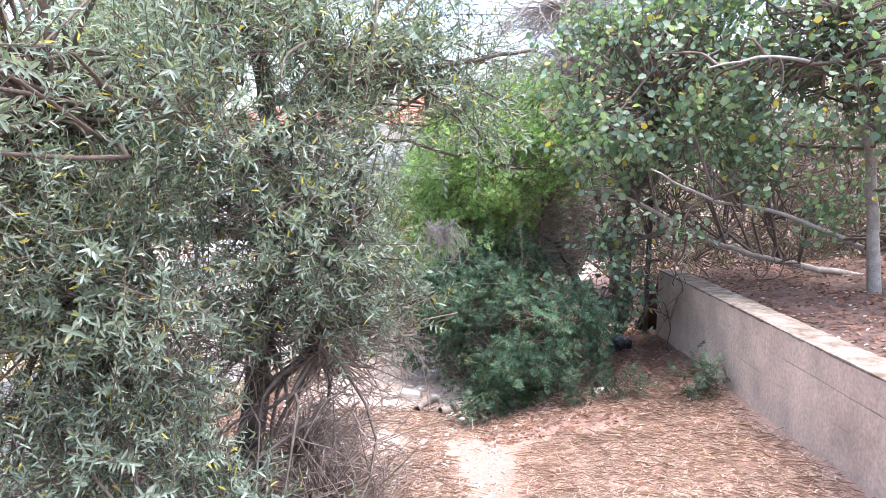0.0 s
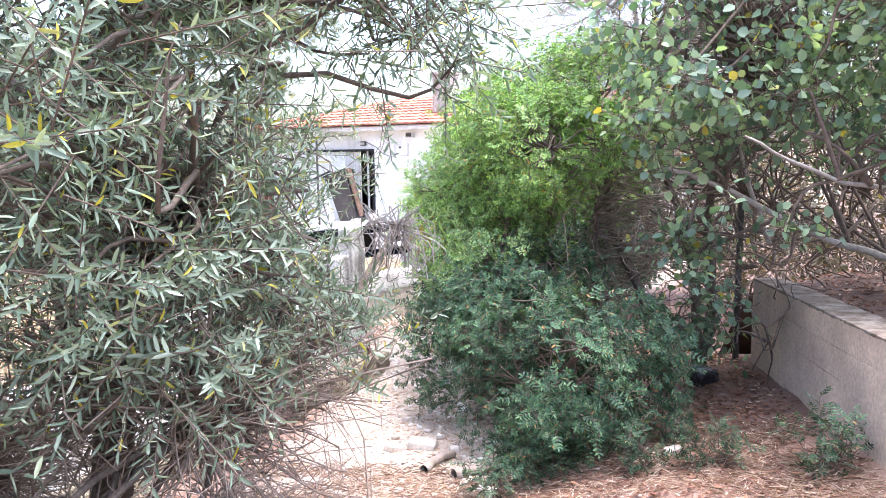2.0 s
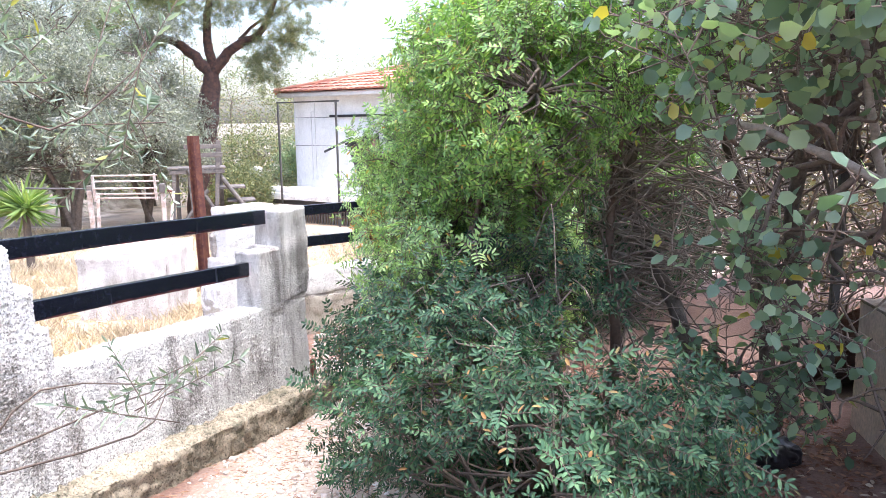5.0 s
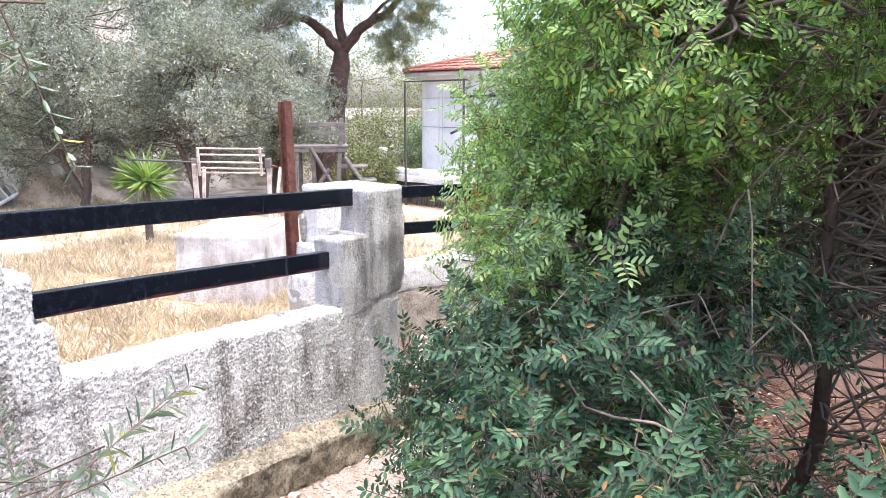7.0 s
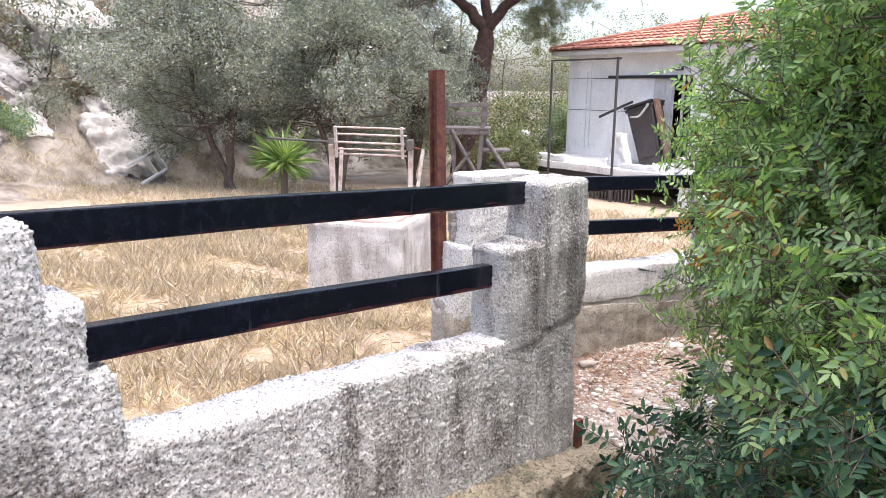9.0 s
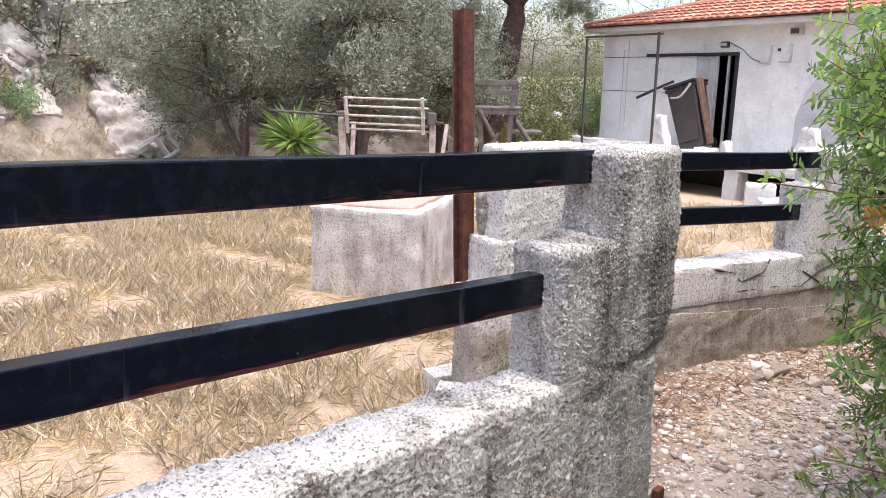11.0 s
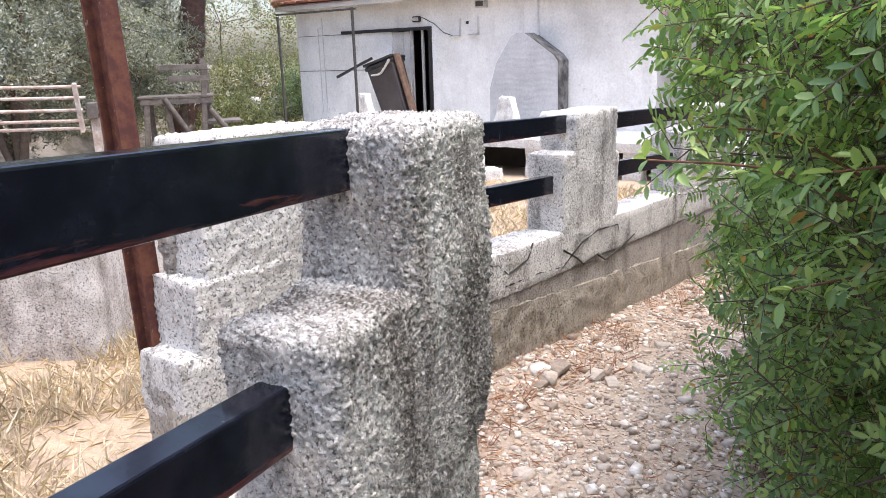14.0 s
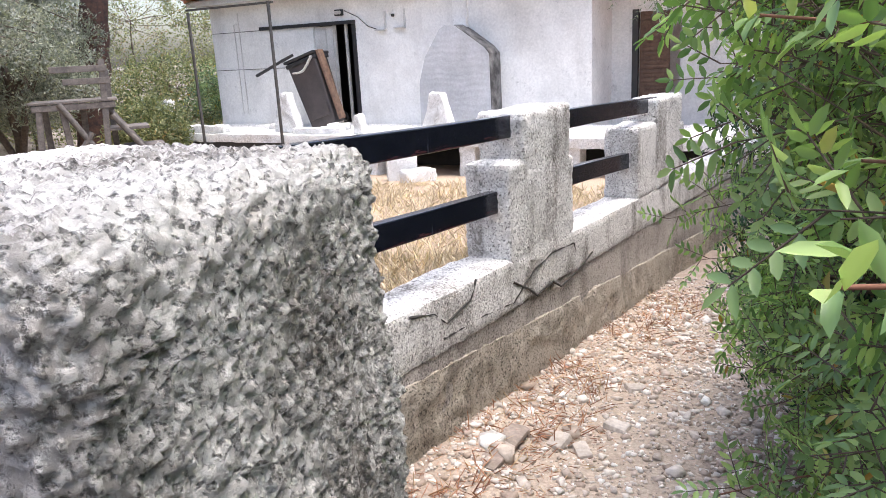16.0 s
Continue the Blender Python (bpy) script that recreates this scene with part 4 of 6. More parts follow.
                count += 1
            else:
                extra.append(m)
    V0 = np.array([v.co[:] for v in tile_me.vertices])
    Q0 = np.array([list(p.vertices) for p in tile_me.polygons if len(p.vertices) == 4])
    ch = [(np.array([(m @ Vector(v))[:] for v in V0]), Q0) for m in extra]
    tagged(under("far_tiles", mesh_of("far_tiles", *joined(ch), M_TILE), roof), kind="stuff")
    A = np.array([(-4.05 + 0.345 * i, -0.45 + 0.355 * i, 2.10 + 0.094 * i) for i in range(11)])
    under("hip_ridge", mesh_of("hip_ridge", *tubes(A[:-1], A[1:] + (A[1:] - A[:-1]) * 0.12, 0.095, 0.08, 8), M_TILE), roof)
    A = np.array([(-0.6 + 0.4 * i, 3.1, ridge_z + 0.02) for i in range(26)])
    under("ridge_cap", mesh_of("ridge_cap", *tubes(A[:-1], A[1:] + (A[1:] - A[:-1]) * 0.12, 0.10, 0.085, 8), M_TILE), roof)
    bm = box(2.0, 2.6, 0.7, 1.2, 2.1, 3.6, 0.01)
    box(1.94, 2.66, 0.64, 1.26, 3.5, 3.58, 0.01, bm)
    part("chimney", bm, M_STUCCO_OLD, roof, "plastered roof chimney")


def tile_mat():
    m, nt, p = material("clay_barrel_tile", 0.85)
    rnd = nt.nodes.new("ShaderNodeObjectInfo").outputs["Random"]
    col = ramp(nt, rnd, [(0.0, (0.28, 0.105, 0.075)), (0.5, (0.42, 0.165, 0.105)), (0.9, (0.54, 0.25, 0.16)), (1.0, (0.55, 0.36, 0.24))])
    col = mix(nt, ramp(nt, noise_tex(nt, 6, 5), [(0.5, 0.0), (0.75, 0.6)]), col, (0.20, 0.12, 0.09))
    nt.links.new(col, p.inputs["Base Color"])
    bump(nt, p, noise_tex(nt, 40, 3), 0.3, 0.005)
    return m


M_TILE_VARIED = tile_mat()
house()


def terrace():
    t = thing("terrace", H, "broken white concrete terrace slab on stub posts", "terrace", "", "structure")
    under("slab", mesh_of("slab", *rough_box(-3.75, 8.0, -2.0, -0.01, -0.90, -0.73, 0.015, 0.05, 0.006, 20, 0, 0.02, 3), M_PLASTER), t)
    # added dark sheet: gives the shade below the slab as colour
    part("undercroft_shade", box(-3.7, 8.0, -0.25, -0.02, -2.0, -0.905), M_DARK, t, "near-black sheet standing in for the shade under the terrace")
    for x in (-3.4, 1.85, 3.86, 5.7):
        under("stub_post", mesh_of("stub_post", *rough_box(x - 0.16, x + 0.16, -1.95, -1.62, -1.8, -0.88, 0.02, 0.04, 0.006, 20, 0, 0.02, x), M_PLASTER), t, "whitewashed stub post")
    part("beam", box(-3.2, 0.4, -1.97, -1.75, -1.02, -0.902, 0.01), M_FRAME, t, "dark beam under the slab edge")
    for k in range(26):
        part("baluster", box(-2.1 + 0.1 * k, -2.07 + 0.1 * k, -1.92, -1.89, -1.5, -0.92, 0.003), M_WOOD_GREY, t)
    for name, x, y, z, sx, sz, lab in (("parapet_stump", -3.45, -1.85, -0.735, 0.34, 0.70, "broken white parapet stump"), ("parapet_stump", -0.35, -1.55, -0.735, 0.52, 0.78, "white plaster stump broken to a point"),
                                       ("parapet_stump", 3.15, -1.6, -0.735, 0.55, 0.72, "white plaster stump broken to a blunt cone"), ("parapet_stump", 1.5, -1.7, -0.735, 0.22, 0.36, "small jagged plaster stump"),
                                       ("parapet_stump", -2.4, -1.8, -0.735, 1.2, 0.16, "low remains of the parapet"), ("parapet_stump", 0.6, -1.8, -0.735, 1.2, 0.13, "low remains of the parapet")):
        V, F = rough_box(-sx / 2, sx / 2, -0.11, 0.11, 0, sz, 0.03, 0.035, 0.012, 16, 0, 0.03, x)
        if sz > 0.3 and x > -3:
            k = np.clip(V[:, 2] / sz, 0, 1)
            V[:, 0] *= 1.25 - 0.85 * k
        ob = under(name, mesh_of(name, V, F, M_PLASTER), None, "", H @ pose(x, y, z))
        tagged(ob, lab, "rubble", "broken parapet")
    for i, (x, top) in enumerate(((-2.22, 1.68), (-0.11, 1.75))):
        ob = under("porch_pole", mesh_of("porch_pole", *tubes([[0, 0, -1.6]], [[0, 0, top]], 0.03, 0.03, 8), M_STEEL_DARK), None, "", H @ pose(x, -2.05, 0))
        tagged(ob, "thin dark steel pole in front of the terrace", "pole", "porch poles")
    ob = part("porch_crossbar", box(-2.26, 0.0, -2.07, -2.03, 1.70, 1.74, 0.005), M_STEEL_DARK, None)
    ob.matrix_basis = H
    tagged(ob, "thin steel bar across the porch poles", "bar")


terrace()


def leaning_bin():
    m = H @ pose(-0.10, -0.55, -0.70, 0, -17, 6)
    c = thing("wheeled_bin", m, "dark grey plastic wheeled bin leaning at a tilt in rubble", "bin")
    bm = box(-0.36, 0.36, -0.24, 0.24, 0.0, 1.36, 0.03)
    for v in bm.verts:
        k = 0.84 + 0.16 * v.co.z / 1.36
        v.co.x, v.co.y = v.co.x * k, v.co.y * k
    body = part("body", bm, M_CABINET, c)
    part("rim", box(-0.385, 0.385, -0.265, 0.265, 1.34, 1.42, 0.015), M_FRAME, body)
    part("front_panel", box(-0.26, 0.26, -0.262, -0.246, 0.18, 1.22, 0.012, None, pose(0, 0.012, 0, -1.6)), M_CABINET, body)
    bm = box(-0.40, 0.40, -0.29, 0.29, 0.0, 0.055, 0.02)
    for v in bm.verts:
        v.co.z += 0.05 * (1 - (v.co.x / 0.4) ** 2) * (v.co.z > 0.03)
    part("lid", bm, M_FRAME, c, "domed dark lid").matrix_basis = pose(0, 0, 1.425, -3, 0, 0)
    under("handle", mesh_of("handle", *tubes([[-0.25, 0.31, 1.40]], [[0.25, 0.31, 1.40]], 0.016, 0.016, 8), M_FRAME), c)
    for x in (-0.30, 0.30):
        under("wheel", mesh_of("wheel", *tubes([[x - 0.025, 0.22, 0.08]], [[x + 0.025, 0.22, 0.08]], 0.10, 0.10, 14), M_FRAME), c)
    under("rope", mesh_of("rope", *limb([(-0.25, -0.28, 1.22), (0.0, -0.31, 1.18), (0.2, -0.31, 1.30), (0.32, -0.30, 1.40)], 0.022, 0.03, 0.004, 6), M_PLASTIC), c, "pale rag hung over the front")
    ob = part("plank", box(0.0, 0.06, -0.10, 0.10, 0.0, 1.45, 0.006), M_WOOD_BROWN, None)
    ob.matrix_basis = m @ pose(0.40, -0.12, 0.03)
    tagged(ob, "brown timber plank leaning along the bin", "plank")
    ob = under("stick", mesh_of("stick", *tubes([[-0.95, -0.1, 0.35], [-0.2, -0.15, 0.62]], [[-0.2, -0.15, 0.62], [0.15, -0.17, 0.74]], 0.035, 0.03, 6), M_FRAME), None, "", H @ pose(-0.75, -0.75, 0.02))
    tagged(ob, "dark stick jammed across the bin", "stick")
    for x, z in ((0.35, 0.0), (0.62, 0.0), (-1.2, 0.0), (1.0, 0.0)):
        ob = under("rubble_lump", mesh_of("rubble_lump", *rough_box(-0.12, 0.12, -0.1, 0.1, 0, 0.12, 0.03, 0.03, 0.01, 16, 0, 0.03, x), M_PLASTER), None, "", H @ pose(x, -1.0, -0.735, 0, 0, x * 50))
        tagged(ob, "lump of fallen white plaster on the terrace", "rubble", "plaster lumps")


leaning_bin()


def yard_rubble():
    for x, y, rz, s in ((2.95, -2.6, 10, (0.5, 0.3, 0.42)), (3.35, -2.75, 30, (0.55, 0.3, 0.2)), (-3.9, -2.4, 0, (0.5, 0.3, 0.25))):
        p = H @ Vector((x, y, 0))
        z = ground_z(p.x, p.y)
        ob = under("rubble_block", mesh_of("rubble_block", *rough_box(-s[0] / 2, s[0] / 2, -s[1] / 2, s[1] / 2, -0.05, s[2], 0.03, 0.03, 0.01, 16, 0, 0.02, x), M_PLASTER), None, "", pose(p.x, p.y, z, 0, 0, rz))
        tagged(ob, "white broken masonry block on the dry ground", "rubble", "yard rubble")


yard_rubble()


# ---- weathered timber stand under the pine ----
def stand():
    g = ground_z(-7.5, 18.5)
    s = thing("timber_stand", pose(-7.35, 18.5, g, 0, 0, 28), "weathered grey timber stand with braces and steps", "stand")
    H1 = 0.22 - g
    for x, y, top, tilt in ((-0.52, -0.35, H1, 5), (-0.22, -0.35, H1 + 0.02, -3), (0.42, -0.35, H1 + 0.62, 4), (-0.5, 0.35, H1, 0), (0.45, 0.35, H1 + 0.45, 0), (0.05, 0.35, H1, 2)):
        part("post", box(-0.045, 0.045, -0.045, 0.045, -0.1, top, 0.008), M_WOOD_GREY, s).matrix_basis = pose(x - top * math.sin(radians(tilt)), y, 0, 0, tilt, 0)
    for k in range(5):
        part("deck_board", box(-0.66, 0.55, -0.42 + 0.165 * k, -0.27 + 0.165 * k, H1, H1 + 0.035, 0.005), M_WOOD_GREY, s)
    for z, x0, x1 in ((H1 - 0.10, -0.62, 0.52), (H1 + 0.26, -0.15, 0.50), (H1 + 0.44, -0.30, 0.48)):
        part("rail_board", box(x0, x1, -0.41, -0.37, z, z + 0.09, 0.006), M_WOOD_GREY, s)
    for z, x0, x1 in ((H1 - 0.45, 0.35, 0.95), (H1 - 0.75, 0.55, 1.15), (H1 - 1.02, 0.75, 1.40)):
        part("tread", box(x0, x1, -0.40, 0.25, z, z + 0.045, 0.006), M_WOOD_GREY, s)
    for a, b in (((-0.25, -0.43, H1), (0.55, -0.43, 0.15)), ((0.45, -0.43, H1 - 0.2), (1.35, -0.43, 0.05)), ((-0.6, -0.43, 0.1), (0.15, -0.43, H1 - 0.45)), ((0.45, 0.3, H1 - 0.2), (1.35, 0.3, 0.05))):
        under("brace", mesh_of("brace", *tubes([a], [b], 0.045, 0.045, 4), M_WOOD_GREY), s)


stand()


def plastic_chair():
    x, y = -13.8, 15.4
    c = thing("plastic_chair", pose(x, y, ground_z(x, y) + 0.22, 62, 15, 150), "tipped over broken white plastic chair on rocky slope", "chair")
    part("seat", box(-0.24, 0.24, -0.24, 0.24, 0.42, 0.45, 0.012), M_PLASTIC, c)
    bm = bmesh.new()
    for k in range(5):
        box(-0.22 + 0.1 * k, -0.16 + 0.1 * k, 0.22, 0.25, 0.45, 0.86, 0.008, bm)
    box(-0.25, 0.25, 0.22, 0.26, 0.84, 0.92, 0.012, bm)
    part("backrest", bm, M_PLASTIC, c)
    for sx in (-1, 1):
        part("armrest", box(sx * 0.27 - 0.03, sx * 0.27 + 0.03, -0.22, 0.25, 0.64, 0.67, 0.01), M_PLASTIC, c)
        for sy in (-1, 1):
            part("leg", box(sx * 0.25 - 0.025, sx * 0.25 + 0.025, sy * 0.23 - 0.025, sy * 0.23 + 0.025, 0.0, 0.65 if sy < 0 else 0.43, 0.008), M_PLASTIC, c)


plastic_chair()


# ---- vegetation ----
def plant(name, m, label, category, group=""):
    return thing(name, m, label, category, group)


I4 = Matrix.Identity(4)


def lentisc():
    """The dense bush beside the path: skirts darkened as if shaded, a bright crest, fresh growth over the path
    brightened as if lit, and an open brown heart of stems.
    """
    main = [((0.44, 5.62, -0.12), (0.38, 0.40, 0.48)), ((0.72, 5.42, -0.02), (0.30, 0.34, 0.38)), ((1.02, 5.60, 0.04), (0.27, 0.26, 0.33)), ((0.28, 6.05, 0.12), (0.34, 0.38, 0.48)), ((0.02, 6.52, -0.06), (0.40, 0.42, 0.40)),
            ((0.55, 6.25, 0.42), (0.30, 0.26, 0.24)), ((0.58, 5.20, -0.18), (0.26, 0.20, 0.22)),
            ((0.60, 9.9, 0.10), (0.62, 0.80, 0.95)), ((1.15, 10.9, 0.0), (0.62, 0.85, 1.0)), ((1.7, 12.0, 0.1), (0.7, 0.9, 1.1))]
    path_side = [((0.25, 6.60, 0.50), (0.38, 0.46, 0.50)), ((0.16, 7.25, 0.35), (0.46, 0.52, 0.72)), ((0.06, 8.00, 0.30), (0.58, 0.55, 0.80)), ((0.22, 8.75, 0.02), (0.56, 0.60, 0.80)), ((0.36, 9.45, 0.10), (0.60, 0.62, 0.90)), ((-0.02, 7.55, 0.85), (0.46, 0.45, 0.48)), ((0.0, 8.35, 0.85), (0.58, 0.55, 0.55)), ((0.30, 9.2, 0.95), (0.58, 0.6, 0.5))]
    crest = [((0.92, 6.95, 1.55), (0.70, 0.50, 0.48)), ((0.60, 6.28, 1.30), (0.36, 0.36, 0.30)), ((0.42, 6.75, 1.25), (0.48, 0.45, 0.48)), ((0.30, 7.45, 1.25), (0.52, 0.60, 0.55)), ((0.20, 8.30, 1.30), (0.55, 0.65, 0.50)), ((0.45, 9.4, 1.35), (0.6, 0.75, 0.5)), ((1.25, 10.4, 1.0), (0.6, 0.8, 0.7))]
    b = plant("lentisc_bush", I4, "dense dark green feathery-leaved bush overhanging the path", "bush")
    stems = [[(0.72, 6.75, -0.55), (0.70, 6.62, -0.05), (0.62, 6.55, 0.45), (0.60, 6.5, 1.05)], [(0.82, 6.85, -0.55), (0.98, 6.75, 0.0), (0.92, 6.6, 0.6), (1.0, 6.8, 1.35)], [(0.66, 6.8, -0.55), (0.35, 6.7, -0.1), (0.25, 6.6, 0.4), (0.35, 6.8, 1.0)],
             [(0.55, 7.6, -0.6), (0.3, 7.6, 0.1), (0.15, 7.5, 0.7), (0.2, 7.6, 1.2)], [(0.6, 8.4, -0.7), (0.35, 8.4, 0.1), (0.15, 8.3, 0.8), (0.2, 8.3, 1.25)], [(0.8, 9.5, -0.75), (0.5, 9.4, 0.1), (0.4, 9.4, 0.9)], [(0.60, 6.5, -0.5), (0.62, 6.0, -0.3), (0.66, 5.6, 0.0), (0.75, 5.4, 0.2)]]
    for k in stems:
        under("stem", mesh_of("stem", *limb(k, 0.034, 0.014, 0.004, 8), M_STEM, True), b, "smooth reddish brown stem")
    roots = [p for k in stems for p in k[1:]] + [c for c, q in main[:7]] + [c for c, q in path_side] + [c for c, q in crest] + [(1.2, 10.4, 0.1), (0.35, 6.05, -0.1)]
    for name, clumps, count, mat, seed, rise, gap, shell, twig, lab in (("crown", main, 3100, M_LENTISC, 11, 0.35, 0.46, 0.42, M_TWIG, "feathered leaves, green darkened to look shaded"), ("path_side", path_side, 3000, M_LENTISC_LIT, 14, 0.45, 0.36, 0.40, M_TWIG, "feathered leaves, fresh green brightened to look lit"),
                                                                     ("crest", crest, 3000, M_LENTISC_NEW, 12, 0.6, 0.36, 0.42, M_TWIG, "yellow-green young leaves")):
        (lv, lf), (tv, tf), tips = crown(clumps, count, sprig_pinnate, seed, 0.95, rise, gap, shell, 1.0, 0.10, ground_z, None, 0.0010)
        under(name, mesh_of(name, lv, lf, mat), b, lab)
        tagged(under("shootwork", mesh_of("shootwork", tv, tf, twig), b), kind="stuff")
        tagged(under("branchwork", mesh_of("branchwork", *branching(roots, tips, 0.010, seed, 5, 0.10, 0.0, 0.0028), M_BARK), b), kind="stuff")
    tufts = [((0.46, 5.50, 0.02), (0.40, 0.36, 0.40)), ((0.76, 5.38, 0.08), (0.32, 0.34, 0.36))]
    (lv, lf), (tv, tf), tips = crown(tufts, 70, sprig_pinnate, 13, 1.0, 0.6, 0.30, 0.15, 1.0, 0.12, ground_z, None, 0.0010)
    under("fresh_shoot_foliage", mesh_of("fresh_shoot_foliage", lv, lf, M_LENTISC_TIP), b, "fresh light green shoot tips")
    tagged(under("shootwork", mesh_of("shootwork", tv, tf, M_TWIG), b), kind="stuff")
    r = np.random.default_rng(31)
    along = [tuple(Vector(p).lerp(Vector(q), k / 9)) for line in stems for p, q in zip(line[:-1], line[1:]) for k in range(9)]
    inner = np.array([(1.08, 6.60, 0.72)]) + r.uniform(-1, 1, (300, 3)) * [0.55, 0.40, 0.42]
    inner = np.concatenate([inner, np.array([(1.0, 7.0, 0.35)]) + r.uniform(-1, 1, (190, 3)) * [0.6, 0.5, 0.75], np.array([(0.45, 6.3, 0.1)]) + r.uniform(-1, 1, (150, 3)) * [0.45, 0.5, 0.5]])
    under("dead_wood", mesh_of("dead_wood", *branching(along, inner, 0.0060, 3, 1, 0.22, 0.05, 0.0016, 4, 0.75), M_TWIG_GREY), b, "bare brown inner twigs")


def leafy_shoots():
    """Single shoots that stand out from the bush, each leaf a piece of its own."""
    bush = plant("lentisc_sprays", I4, "light green leafy sprays standing out over the path", "bush")
    r = np.random.default_rng(91)
    shapes = []
    for k in range(3):
        V, F = leaves(np.zeros((1, 3)), np.array([[1.0, 0, 0]]), np.array([[0, 0, 1.0]]), 1.0, 0.33 + 0.04 * k, 0.16 + 0.05 * k)
        shapes.append(mesh_of("leaf", V, F, M_SPRAY_LEAF))
    for a, b in (((-0.36, 7.90, 0.46), (-0.76, 7.78, 0.575)), ((-0.35, 8.05, 0.50), (-0.64, 8.02, 0.60)), ((-0.30, 8.15, 0.60), (-0.68, 8.16, 0.72)), ((-0.25, 8.5, 0.80), (-0.60, 8.55, 0.92)), ((-0.28, 7.85, 0.34), (-0.56, 7.70, 0.40)),
                 ((-0.20, 7.75, 0.52), (-0.55, 7.62, 0.58)), ((0.0, 9.0, -0.32), (-0.48, 8.85, -0.26)), ((-0.2, 8.4, -0.10), (-0.50, 8.30, -0.02)), ((-0.2, 7.45, -0.05), (-0.52, 7.50, 0.0)), ((-0.15, 7.3, 0.70), (-0.50, 7.42, 0.86)),
                 ((-0.05, 7.0, 0.50), (-0.38, 7.05, 0.62)), ((-0.1, 6.4, -0.2), (-0.40, 6.45, -0.08))):
        a, b = Vector(a), Vector(b)
        mid = (a + b) / 2 + Vector((0, 0, 0.03))
        stem = under("spray_stem", mesh_of("spray_stem", *limb([a, mid, b], 0.0035, 0.0016, 0.0, 6), M_RED_TWIG, True), bush)
        turn = r.uniform(0, 6.3)
        along = (b - a).normalized()
        s = along.cross(Vector((0, 0, 1))).normalized()
        u = s.cross(along)
        for i in range(11):
            t = 0.2 + 0.8 * i / 10
            p = a.lerp(b, t) + Vector((0, 0, 0.03)) * (1 - abs(2 * t - 1))
            turn += 2.4
            out = (s * math.cos(turn) + u * math.sin(turn) + along * 0.7).normalized()
            for q in range(3):
                d = (out + Vector(r.normal(0, 0.35, 3)) + (s * math.sin(turn) - u * math.cos(turn)) * (q - 1) * 0.7).normalized()
                n = (Vector((0, 0, 1)) + Vector(r.normal(0, 0.3, 3))).normalized()
                y = n.cross(d).normalized()
                z = d.cross(y)
                L = r.uniform(0.030, 0.044)
                m = Matrix((d, y, z)).transposed().to_4x4()
                under("leaf", shapes[int(r.integers(3))], stem, "", Matrix.Translation(p + out * 0.012 * q) @ m @ Matrix.Scale(L, 4))


def spray_mat():
    m, nt, p = material("spray_leaf", 0.4)
    rnd = nt.nodes.new("ShaderNodeObjectInfo").outputs["Random"]
    col = ramp(nt, rnd, [(0.0, (0.17, 0.28, 0.10)), (0.5, (0.30, 0.44, 0.15)), (0.95, (0.48, 0.60, 0.24)), (1.0, (0.45, 0.40, 0.14))])
    nt.links.new(col, p.inputs["Base Color"])
    tr = node(nt, "BsdfTranslucent", Color=mix(nt, 1.0, col, (1.2, 1.3, 0.7), "MULTIPLY"))
    mx = nt.nodes.new("ShaderNodeMixShader")
    mx.inputs[0].default_value = 0.3
    nt.links.new(p.outputs[0], mx.inputs[1])
    nt.links.new(tr.outputs[0], mx.inputs[2])
    nt.links.new(mx.outputs[0], nt.nodes["Material Output"].inputs[0])
    return m


M_SPRAY_LEAF = spray_mat()


